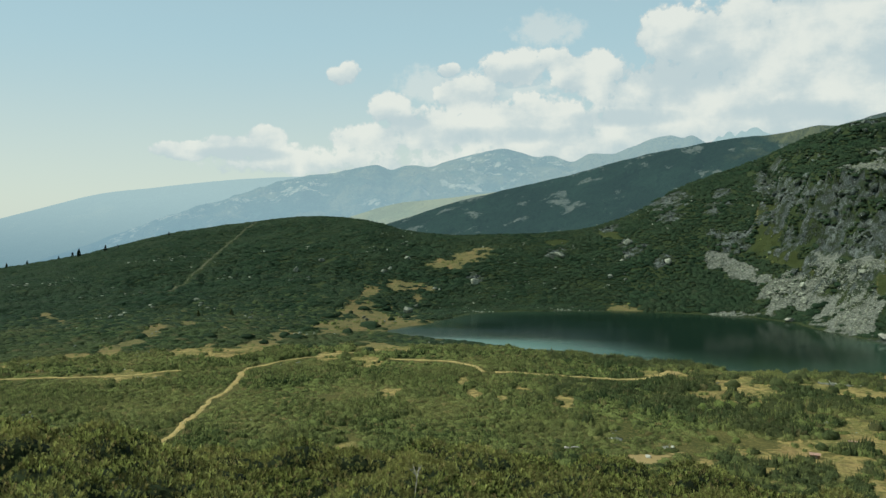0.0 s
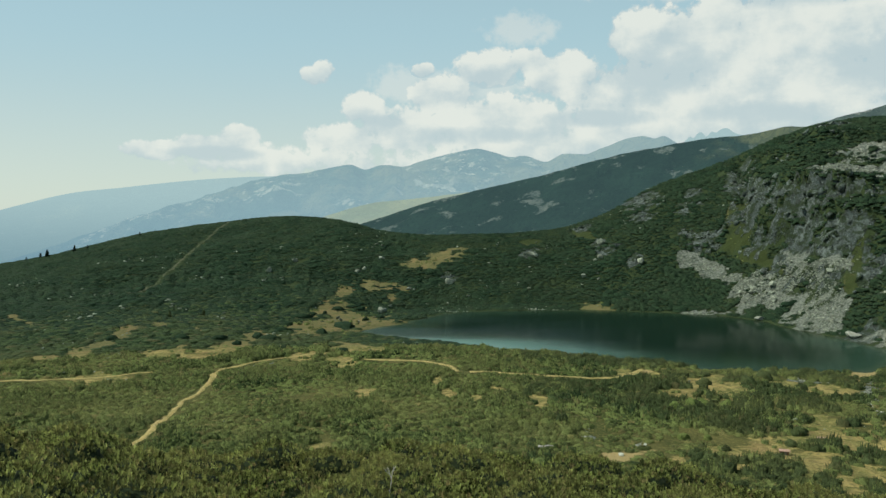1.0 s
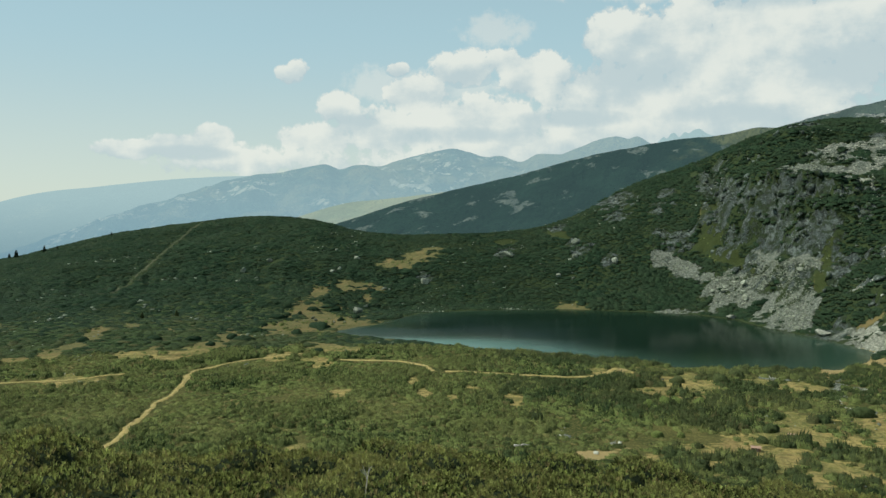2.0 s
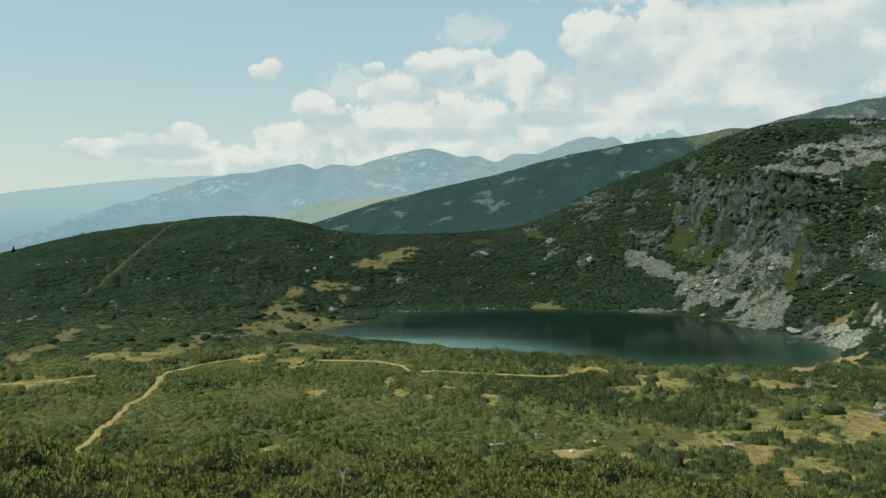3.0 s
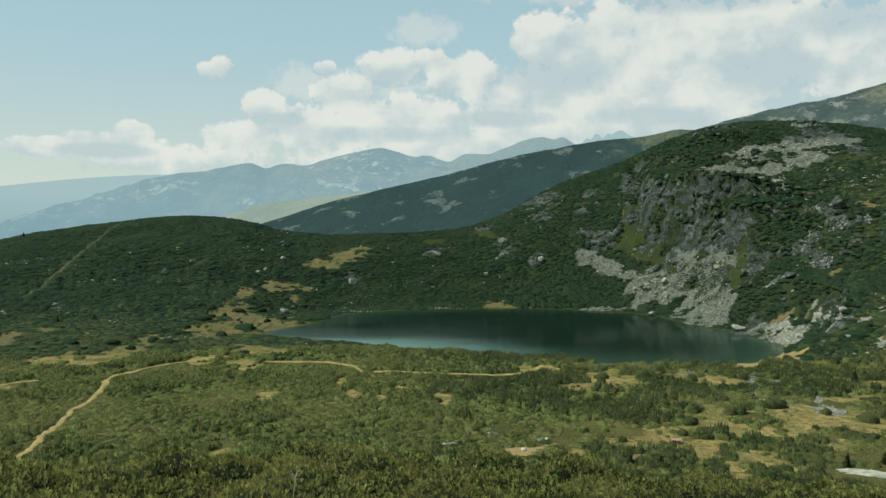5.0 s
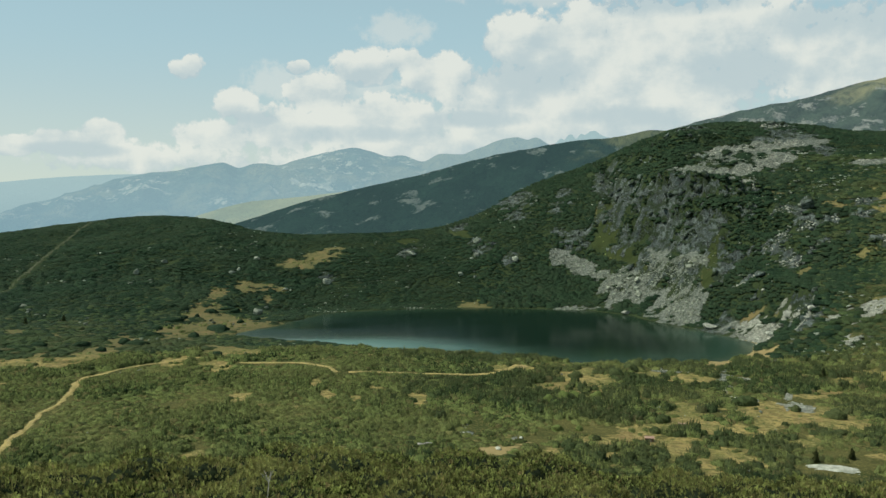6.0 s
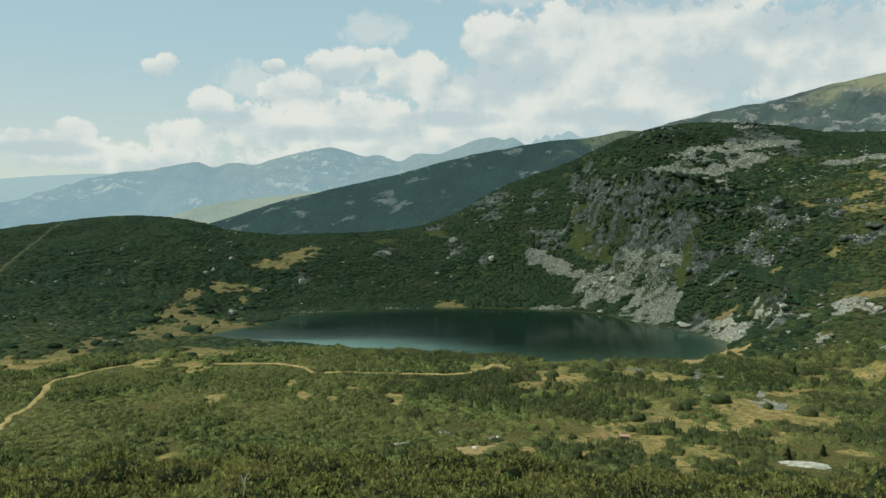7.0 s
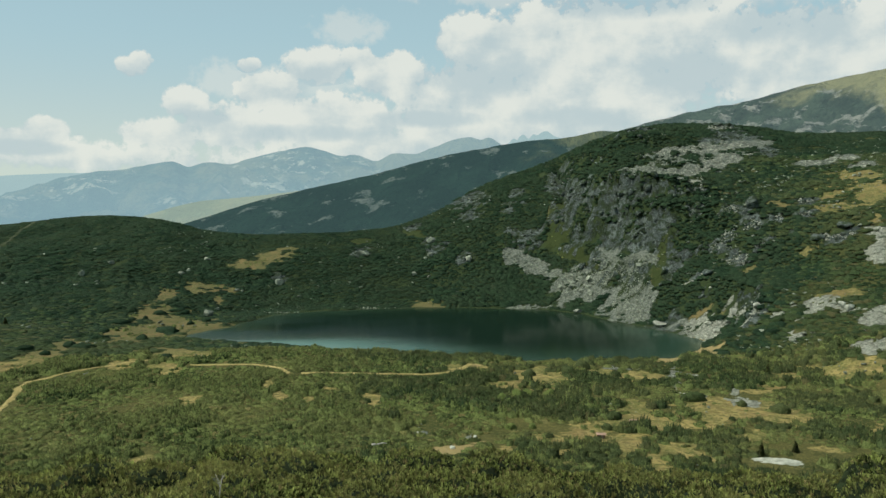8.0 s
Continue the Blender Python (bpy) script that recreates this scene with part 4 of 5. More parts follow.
def off_paths(x, y):
    keep = np.ones(len(x), bool)
    for line, width in TRACKS:
        lo, hi = line.min(0) - 4, line.max(0) + 4
        i = np.where((x > lo[0]) & (x < hi[0]) & (y > lo[1]) & (y < hi[1]))[0]
        for k in range(0, len(i), 4000):
            j = i[k:k + 4000]
            d = np.hypot(x[j][:, None] - line[None, ::3, 0], y[j][:, None] - line[None, ::3, 1]).min(1)
            keep[j[d < width / 2 + 0.9]] = False
            # nothing tall on the side towards the brow, over which the path is seen
            q = 1 + 2.6 / np.hypot(x[j], y[j])
            d = np.hypot((x[j] * q)[:, None] - line[None, ::3, 0], (y[j] * q)[:, None] - line[None, ::3, 1]).min(1)
            keep[j[d < width / 2 + 0.7]] = False
    return keep


# ---- shrubs of the valley and the hills ----
def dome_template(rng, seg, rings, spikes, spike=0.55):
    """A low ragged cushion with upright sprays."""
    v, f = [], []
    for k, (h, w) in enumerate(rings):
        for s in range(seg):
            a = 2 * np.pi * (s + 0.5 * (k % 2)) / seg
            q = w * rng.uniform(0.65, 1.28)
            v.append((q * np.cos(a), q * np.sin(a), h * rng.uniform(0.8, 1.2) - (0.15 if k == 0 else 0)))
    for k in range(len(rings) - 1):
        for s in range(seg):
            a, b = k * seg + s, k * seg + (s + 1) % seg
            f += [(a, b, a + seg), (b, b + seg, a + seg)]
    v.append((0, 0, rings[-1][0] * 1.12))
    last = (len(rings) - 1) * seg
    f += [(last + s, last + (s + 1) % seg, len(v) - 1) for s in range(seg)]
    for _ in range(spikes):
        a, q = rng.uniform(0, 2 * np.pi), 0.85 * np.sqrt(rng.uniform())
        cx, cy, cz = q * np.cos(a), q * np.sin(a), (1 - q * q) * 0.8
        w, h = rng.uniform(0.08, 0.17), rng.uniform(0.5, 1.0) * spike
        n = len(v)
        for m in range(3):
            b = a + m * 2.094
            v.append((cx + w * np.cos(b), cy + w * np.sin(b), cz - 0.05))
        v.append((cx * 1.12 + rng.normal(0, 0.06), cy * 1.12 + rng.normal(0, 0.06), cz + h))
        f += [(n, n + 1, n + 3), (n + 1, n + 2, n + 3), (n + 2, n, n + 3)]
    return np.array(v), np.array(f)


def thicket():
    rng = np.random.default_rng(7)
    carpet = [dome_template(rng, 5, [(0.0, 1.0), (0.72, 0.66)], 11, 0.85) for _ in range(10)]
    bushes = [dome_template(rng, 6, [(0.0, 1.0), (0.72, 0.62)], 14, 0.8) for _ in range(10)]
    cushions = [dome_template(rng, 6, [(0.0, 1.0), (0.8, 0.66)], 1, 0.3) for _ in range(10)]
    tufts = [dome_template(rng, 6, [(0.0, 1.0), (0.75, 0.66)], 1, 0.35) for _ in range(12)]

    def grid(step, r0, r1, a0, a1):
        n = int(2 * r1 / step)
        gx, gy = np.meshgrid((np.arange(n) - n / 2) * step, np.arange(0, r1, step))
        x = gx.ravel() + rng.uniform(-0.5, 0.5, gx.size) * step
        y = gy.ravel() + rng.uniform(-0.5, 0.5, gx.size) * step
        r, az = np.hypot(x, y), np.degrees(np.arctan2(x, y))
        k = (r > r0) & (r < r1) & (az > a0) & (az < a1) & (r < spline(az, CREST_R) + 6)
        x, y = x[k], y[k]
        meadow, rock, scree, beach = cover(x, y)
        bare = np.maximum(np.maximum(meadow, rock), np.maximum(scree, beach))
        k = (bare < 0.42) & (lake_distance(x, y) > 1.6) & off_paths(x, y) & (np.hypot((x - 93.6) / 7.5, (y - 121.4) / 6.5) > 1)
        return x[k], y[k], bare[k]

    def plant(name, kinds, mat, x, y, size, flat, label, wild=0.2):
        grow = np.clip(0.95 + 0.55 * fractal(x, y, 10, 3, 91) + rng.normal(0, 0.5 * wild, len(x)), 0.5, 1.9)
        tall = size * flat * grow**1.4 * rng.uniform(1 - wild, 1 + 1.4 * wild, len(x))
        me = scatter(name, kinds, x, y, land(x, y) - 0.1, size * grow, tall, rng, mat, 0.6 * wild, True)
        tagged(new(name, me), label, "shrubs", kind="stuff")

    # valley floor: a light carpet with gaps, and darker pines in drifts that thicken eastwards
    x, y, bare = grid(1.5, 122, 268, -31.5, 45.5)
    az = np.degrees(np.arctan2(x, y))
    r = np.hypot(x, y)
    drift = 1.3 * fractal(x * 0.6, y, 13, 4, 83) - 0.20 * smooth01((-az) / 20) + 0.35 * smooth01((r - 215) / 60) + 0.4 * (bare > 0.12) + 0.30
    # eastwards the pines close into long hedges, with scrub and grass between them
    hedge = fractal(np.radians(az) * r * 0.42, r, 13, 4, 84) + 0.10
    east = smooth01((az - 5) / 9)
    gaps = fractal(x * 0.7, y, 6.5, 4, 85)
    pine = rng.uniform(size=len(x)) < smooth01((drift + 0.05) / 0.55) * (1 - east) + smooth01((hedge + 0.06) / 0.12) * east
    k = ~pine & (gaps < 0.45 - 0.30 * east)
    plant("juniper_scrub", carpet, SCRUB, x[k], y[k], 1.35, 0.42, "low olive-green juniper and heather scrub")
    pine &= (gaps < 0.48) | (east > 0.5)
    deep = pine & (rng.uniform(size=len(x)) < (0.35 + 0.8 * hedge) * east)
    plant("dwarf_pine_drift", bushes, DRIFT, x[pine & ~deep], y[pine & ~deep], 1.3, 0.78, "green dwarf pines in dense drifts")
    plant("dark_pine_drift", bushes, HEDGE, x[deep], y[deep], 1.35, 0.95, "dark green dwarf pines in dense drifts")
    n = 7000
    a, r = np.radians(rng.uniform(-30, 44, n)), np.sqrt(rng.uniform(140**2, 470**2, n))
    x, y = r * np.sin(a), r * np.cos(a)
    k = (cover(x, y)[0] > 0.46) & (lake_distance(x, y) > 3) & off_paths(x, y) & (fractal(x, y, 8, 2, 97) > -0.05)
    plant("meadow_shrubs", bushes, DRIFT, x[k], y[k], 0.75, 0.75, "small dark shrubs dotted over dry grass")
    # hill behind the lake and crags
    x, y, bare = grid(1.75, 268, 665, -31.5, 13)
    r, az = np.hypot(x, y), np.degrees(np.arctan2(x, y))
    k = fractal(x, y, 16, 3, 81) < 0.66
    # lighter green on the lower west slope paints the fading edge of cloud shade
    lit_slope = rng.uniform(size=len(x)) < (1 - smooth01((r - 285 + 30 * fractal(x, y, 45, 3, 93)) / 110)) * smooth01((2 - az) / 9)
    plant("dwarf_pine_thicket", tufts, PINE, x[k & ~lit_slope], y[k & ~lit_slope], 1.95, 0.25, "dense dark green dwarf mountain pine thicket", 0.20)
    plant("lower_slope_pines", tufts, SLOPE, x[k & lit_slope], y[k & lit_slope], 1.85, 0.28, "green dwarf pines on the gentle lower slope", 0.30)
    x, y, bare = grid(1.72, 240, 665, 13, 45.5)
    k = (fractal(x, y, 16, 3, 81) < 0.56) & (steepness(x, y) < 1.3 + 0.6 * fractal(x, y, 6, 2, 87)) & (np.hypot(x, y) > 268)
    # pines on the eastern slope take the lighter green in place of sunlight
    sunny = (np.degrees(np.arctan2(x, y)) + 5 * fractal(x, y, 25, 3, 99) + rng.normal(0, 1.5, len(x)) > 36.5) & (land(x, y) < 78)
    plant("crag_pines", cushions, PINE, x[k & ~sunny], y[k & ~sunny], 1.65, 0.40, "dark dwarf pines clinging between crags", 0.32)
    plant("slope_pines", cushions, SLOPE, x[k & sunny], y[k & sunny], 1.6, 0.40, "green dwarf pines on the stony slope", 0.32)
    x, y, bare = grid(1.2, 290, 520, 18, 42)
    lean = steepness(x, y)
    k = (lean > 0.6) & (lean < 2.4) & (fractal(x, y, 11, 3, 89) + 0.5 * fractal(x, y, 3, 2, 90) > -0.10)
    k |= (lean < 4.0) & (share(x, y, PINES, 0.3) > 0.55)
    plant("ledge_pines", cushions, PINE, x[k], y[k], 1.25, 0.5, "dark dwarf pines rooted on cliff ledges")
    x, y, bare = grid(2.6, 30, 122, -31.5, 45.5)
    plant("slope_scrub", cushions, SCRUB, x, y, 1.9, 0.5, "olive-green scrub on the near slope")


def stones():
    """Loose pale stones that peep out of grass and scrub."""
    rng = np.random.default_rng(17)
    kinds = [rock_template(rng, 10) for _ in range(8)]
    n = 5200
    a, r = np.radians(rng.uniform(-30, 44, n)), np.sqrt(rng.uniform(135**2, 520**2, n))
    x, y = r * np.sin(a), r * np.cos(a)
    k = (lake_distance(x, y) > 1) & (fractal(x, y, 24, 3, 95) > 0.12) & off_paths(x, y)
    x, y = x[k], y[k]
    size = 0.22 * (5.0 ** (rng.uniform(size=len(x)) ** 2.2)) * np.clip(np.hypot(x, y) / 300, 0.6, 1.2)
    n = 2400
    a, r = np.radians(rng.uniform(31, 44.5, n)), np.sqrt(rng.uniform(262**2, 520**2, n))
    ux, uy = r * np.sin(a), r * np.cos(a)
    k = (lake_distance(ux, uy) > 1) & (fractal(ux, uy, 14, 3, 98) > 0.10)
    x, y = np.concatenate([x, ux[k]]), np.concatenate([y, uy[k]])
    size = np.concatenate([size, 0.32 * 4.0 ** (rng.uniform(size=k.sum()) ** 2.2)])
    me = scatter("stones", kinds, x, y, land(x, y) + 0.5 * size, size, size, rng, GREY_ROCK, 0.3)
    tagged(new("stones", me), "pale weathered stones scattered over grass and scrub", "stones", kind="stuff")


thicket()


# ---- rocks ----
def rock_template(rng, points=13, flat=0.7):
    bm = bmesh.new()
    for _ in range(points):
        d = Vector(rng.normal(size=3)).normalized() * rng.uniform(0.8, 1.05)
        bm.verts.new((d.x, d.y, d.z * flat))
    out = bmesh.ops.convex_hull(bm, input=list(bm.verts))
    bmesh.ops.delete(bm, geom=[e for e in out["geom_unused"] if isinstance(e, bmesh.types.BMVert)], context="VERTS")
    bmesh.ops.triangulate(bm, faces=list(bm.faces))
    bm.verts.index_update()
    v = np.array([p.co[:] for p in bm.verts])
    f = np.array([[p.index for p in t.verts] for t in bm.faces])
    bm.free()
    return v, f


def rubble():
    rng = np.random.default_rng(21)
    kinds = [rock_template(rng, 11) for _ in range(14)]
    for name, areas, mat, count, lo, hi, label in (
            ("talus", [a for a in SCREE + BENCH if a[0] < 31 and a[1] > 300] + SHORE_STONES, GREY_ROCK, 8500, 0.20, 0.9, "grey angular talus blocks, darkened like rock in cloud shade"),
            ("pale_talus", [a for a in SCREE + BENCH if a[0] >= 31 or a[1] < 300] + [a for a in OUTCROPS if a[0] > 30], PALE_ROCK, 6500, 0.20, 0.9, "pale angular talus blocks, brightened like rock in sun"),
            ("cliff_blocks", CLIFFS + OUTCROPS, ROCK, 900, 0.4, 1.7, "grey granite blocks and ledges on the cliff")):
        xs, ys = [], []
        total = sum(a[2] * a[3] * a[1] for a in areas)
        for ca, cr, wa, wr, lean in areas:
            n = int(count * wa * wr * cr / total) + 6
            u, q = rng.uniform(0, 2 * np.pi, n), np.sqrt(rng.uniform(0, 1.25, n))
            a, r = np.radians(ca + wa * q * np.cos(u)), cr + wr * q * np.sin(u) + lean * wa * q * np.cos(u)
            xs.append(r * np.sin(a))
            ys.append(r * np.cos(a))
        x, y = np.concatenate(xs), np.concatenate(ys)
        k = (lake_distance(x, y) > -1.0) & (share(x, y, areas, 0.6) - (share(x, y, PINES + GREENS, 0.3) > 0.5) > 0.34)
        x, y = x[k], y[k]
        if mat is ROCK:
            k = cover(x, y)[2] < 0.4
            x, y = x[k], y[k]
        size = lo * (hi / lo) ** (rng.uniform(size=len(x)) ** 2.4)
        near_camera = np.clip(np.hypot(x, y) / 330, 0.45, 1)
        size = size * near_camera
        if mat is ROCK:
            a, r = np.radians(rng.uniform(15, 38, 1900)), rng.uniform(305, 520, 1900)
            ux, uy = r * np.sin(a), r * np.cos(a)
            k = (cover(ux, uy)[2] < 0.3) & (share(ux, uy, PINES + GREENS, 0.3) < 0.5) & (steepness(ux, uy) > 0.95) & (fractal(ux, uy, 8, 3, 69) > -0.1)
            x, y = np.concatenate([x, ux[k]]), np.concatenate([y, uy[k]])
            size = np.concatenate([size, rng.uniform(0.7, 2.6, k.sum())])
        me = scatter(name, kinds, x, y, land(x, y) + 0.12 * size, size, size * (1.6 if mat is ROCK else 1.0), rng, mat, 0.3)
        tagged(new(name, me), label, "rocks", kind="stuff")


rubble()
stones()


def boulder(x, y, width, height, label, mat, seed):
    """One boulder: an angular block with worn edges and chipped faces, sunk a little into the ground."""
    rng = np.random.default_rng(seed)
    v, f = rock_template(rng, 16, 0.8)
    bm = bmesh.new()
    made = [bm.verts.new(p) for p in v]
    for t in f:
        bm.faces.new([made[k] for k in t])
    bmesh.ops.dissolve_limit(bm, angle_limit=radians(9), verts=list(bm.verts), edges=list(bm.edges))
    bmesh.ops.bevel(bm, geom=list(bm.edges), offset=0.07, segments=2, affect="EDGES", profile=0.6)
    bmesh.ops.triangulate(bm, faces=list(bm.faces))
    for p in bm.verts:
        p.co += p.co.normalized() * 0.05 * noise.noise(p.co * 3.1 + Vector((seed, 0, 0)))
        p.co = Vector((p.co.x * width / 2, p.co.y * width / 2 * 0.9, p.co.z * height * 0.62))
    ob = part("boulder", bm, mat)
    ob.matrix_world = pose(x, y, float(land(x, y)) + height * 0.28, 0, 0, seed * 37 % 360)
    return tagged(ob, label, "boulder", "boulders round the lake")


for k, (bx, by, bw, bh) in enumerate([(-81, 435, 4.2, 4.6), (-69, 449, 4.2, 3.0), (-16, 363, 7.0, 4.4), (17, 417, 5.4, 4.8), (64, 441, 10, 5.2), (-32, 428, 4.6, 2.8), (-4, 404, 3.4, 1.7),
                                      (87, 413, 4.6, 2.9), (100, 430, 4.3, 4.6), (118, 414, 4.8, 4.6), (104, 447, 5.0, 4.8), (-20, 448, 5.0, 2.5), (-29, 432, 3.0, 2.8), (-13, 377, 3.2, 2.0)]):
    boulder(bx, by, bw, bh, "grey granite boulder among dark dwarf pines", GREY_ROCK, 300 + k)
for k, (bx, by, bw, bh) in enumerate([(150, 341, 5.0, 2.6), (163, 289, 6.4, 3.6), (178, 260, 5.2, 3.4), (177, 246, 3.4, 2.9), (38, 144, 1.4, 0.9), (43, 150, 1.6, 1.0), (44.5, 151, 1.0, 0.7)]):
    boulder(bx, by, bw, bh, "pale boulder at the lake's stony shore", PALE_ROCK, 330 + k)
for k, (bx, by, bw, bh) in enumerate([(221, 312, 8.0, 7.5), (186, 291, 9.0, 3.6), (236, 273, 10, 4.0), (222, 272, 7.5, 3.4), (188, 372, 7, 6.5)]):
    boulder(bx, by, bw, bh, "large grey outcrop on the craggy slope", ROCK, 350 + k)

for k, (ba, br, bw, bh) in enumerate([(27.2, 548, 6.5, 3.6), (27.9, 550, 8.0, 4.0), (28.6, 552, 5.0, 2.6), (33.0, 560, 7.0, 4.4), (33.7, 562, 5.5, 3.6), (32.2, 562, 5.0, 2.8)]):
    boulder(br * math.sin(radians(ba)), br * math.cos(radians(ba)), bw, bh, "grey granite tor on the hill's crest", ROCK, 370 + k)

rocks_rng = np.random.default_rng(43)
for k in range(34):
    ca, cr, wa, wr, lean = SCREE[(3, 4, 5, 7, 10, 11, 12, 13, 10, 15)[k % 10]]
    u, q = rocks_rng.uniform(0, 6.28), math.sqrt(rocks_rng.uniform(0, 0.8))
    br, ba = cr + wr * q * math.sin(u), radians(ca + wa * q * math.cos(u))
    bx, by, bw = br * math.sin(ba), br * math.cos(ba), rocks_rng.uniform(1.8, 4.2)
    if lake_distance(np.array(bx), np.array(by)) > 2:
        boulder(bx, by, bw, bw * rocks_rng.uniform(0.5, 0.8), "pale angular boulder lying in the scree", PALE_ROCK if ca > 31 else GREY_ROCK, 700 + k)


def slab():
    """A broad bare rock, rounded by ice."""
    bm = bmesh.new()
    bmesh.ops.create_grid(bm, x_segments=34, y_segments=22, size=1)
    for p in bm.verts:
        d = math.hypot(p.co.x, p.co.y) ** 2 * 0.5 + max(abs(p.co.x), abs(p.co.y)) ** 4 * 0.5
        h = 1.0 * (1 - min(d, 1.4)) + 0.22 * noise.fractal(p.co * 2.2, 0.6, 2.0, 4)
        p.co = Vector((p.co.x * 7.0, p.co.y * 3.1, h))
    ob = part("rock_slab", bm, PALE_ROCK, smooth=True)
    ob.matrix_world = pose(95.0, 123.2, float(land(95.0, 123.2)) - 0.8, 0, 0, -38)
    tagged(ob, "broad pale whaleback rock slab among scrub", "rock slab")


slab()


# ---- single trees ----
def conifer(x, y, height, seed, label, needles=PINE):
    rng = np.random.default_rng(seed)
    tree = new("spruce_tree")
    tree.matrix_world = pose(x, y, float(land(x, y)) - 0.1, 0, 0, seed * 53 % 360)
    bm = bmesh.new()
    bmesh.ops.create_cone(bm, segments=7, radius1=height * 0.035, radius2=height * 0.008, depth=height * 0.95, matrix=pose(0, 0, height * 0.475))
    part("trunk", bm, BARK, tree)
    v, f = [], []
    for k in range(150):
        u = rng.uniform(0.06, 1.0)
        a = rng.uniform(0, 2 * np.pi)
        reach = height * 0.36 * (1 - u) ** 0.7 * rng.uniform(0.55, 1.1) + 0.06 * height
        h = height * u
        d = np.array([np.cos(a), np.sin(a), 0])
        side = np.array([-d[1], d[0], 0])
        w = reach * 0.33
        tip = d * reach + np.array([0, 0, h - reach * rng.uniform(0.05, 0.35)])
        root = np.array([0, 0, h + reach * 0.15])
        mid = (tip + root) / 2 + np.array([0, 0, reach * 0.12])
        n = len(v)
        v += [root, mid + side * w, tip, mid - side * w, mid - np.array([0, 0, reach * 0.22])]
        f += [(n, n + 1, n + 2), (n, n + 2, n + 3), (n, n + 4, n + 1), (n + 1, n + 4, n + 2), (n + 2, n + 4, n + 3), (n + 3, n + 4, n)]
    part("crown", mesh_of("crown", v, f, needles), None, tree)
    return tagged(tree, label, "tree", "scattered conifers")


for k, (tx, ty, th) in enumerate([(-205, 593, 5.0), (-243, 570, 7.5), (-259, 563, 9.0), (-265, 566, 6), (-288, 548, 5.0), (-298, 540, 5.5), (-272, 560, 4.0), (-236, 575, 4.5)]):
    conifer(tx, ty, th * 0.62, 400 + k, "small dark spruce standing on the hill's crest")
for k, (tx, ty, th) in enumerate([(93.5, 127.5, 3.8), (101, 127.5, 3.4), (141.4, 190.8, 5.5), (-89.6, 334.2, 5.0), (-102.4, 330.5, 4.0)]):
    conifer(tx, ty, th * 0.68, 420 + k, "young conifer rising above the low scrub", DRIFT)


# ---- shrubs standing alone in the meadows ----
def cushion(x, y, width, height, seed, needles=PINE, name="dwarf_pine", label="rounded dark green dwarf pine alone in dry grass"):
    rng = np.random.default_rng(seed)
    shrub = new(name)
    shrub.matrix_world = pose(x, y, float(land(x, y)) - 0.05, 0, 0, seed * 71 % 360)
    v, f = dome_template(rng, 11, [(0.0, 0.98), (0.45, 1.0), (0.8, 0.72), (1.0, 0.35)], 70, 0.35)
    v = v * np.array([width / 2, width / 2 * 0.7, height])
    part("foliage", mesh_of("foliage", v, f, needles), None, shrub)
    bm = bmesh.new()
    for k in range(5):
        bmesh.ops.create_cone(bm, segments=5, radius1=0.09, radius2=0.03, depth=height, matrix=pose(0.3 * math.cos(k * 1.3), 0.3 * math.sin(k * 1.3), height * 0.4, 25 * math.cos(k), 25 * math.sin(k * 2), 0))
    part("stem", bm, TWIGS_AND_SHADE, shrub)
    return tagged(shrub, label, "shrub", "shrubs in the meadows")


for k, (sx, sy, sw, sh) in enumerate([(-50, 341, 10.5, 1.8), (-29.6, 320, 11.0, 1.6), (-47.5, 362, 3.5, 1.5), (-41, 352, 2.6, 1.2), (-36, 300, 5, 1.8), (-22, 338, 3.0, 1.4), (117, 153, 5.0, 1.9),
                                      (104, 168, 6.5, 2.0), (112, 160, 3.0, 1.3), (73, 150, 2.6, 1.3), (78, 157, 4.0, 1.6), (88, 206, 5.5, 1.8), (76, 205, 4.0, 1.6), (95, 212, 6.0, 1.9)]):
    cushion(sx, sy, sw, sh, 500 + k, PINE if sx < 0 else HEDGE)
for k, (sx, sy, sw, sh) in enumerate([(-46, 350, 3.4, 1.2), (-57, 285, 6.0, 1.7), (-52, 280, 7.5, 1.8), (-69, 276, 7.0, 1.6), (-61, 269, 4.0, 1.3), (-36, 361, 5.5, 1.4), (-16, 346, 5.0, 1.5), (-48, 364, 3.0, 1.2), (-53, 366, 4.0, 1.3), (-52, 319, 5.0, 1.4), (-51, 303, 6.0, 1.5), (-105, 275, 5.0, 1.4), (-82, 277, 5.5, 1.5), (-26, 366, 5.0, 1.3), (-24, 257, 5.5, 1.4)]):
    cushion(sx, sy, sw, sh, 520 + k)
for k, (sa, sr, sw, sh) in enumerate([(18.4, 187, 3.4, 1.7), (19.5, 190, 4.2, 2.0), (20.2, 193, 3.0, 1.6), (21.9, 193, 3.6, 1.7), (18.9, 184, 2.6, 1.3), (19.0, 165, 2.6, 1.0), (20.6, 166, 2.2, 0.9)]):
    cushion(sr * math.sin(radians(sa)), sr * math.cos(radians(sa)), sw, sh, 540 + k, LEAFY, "willow_shrub", "fresh light green willow shrub among dark pines")


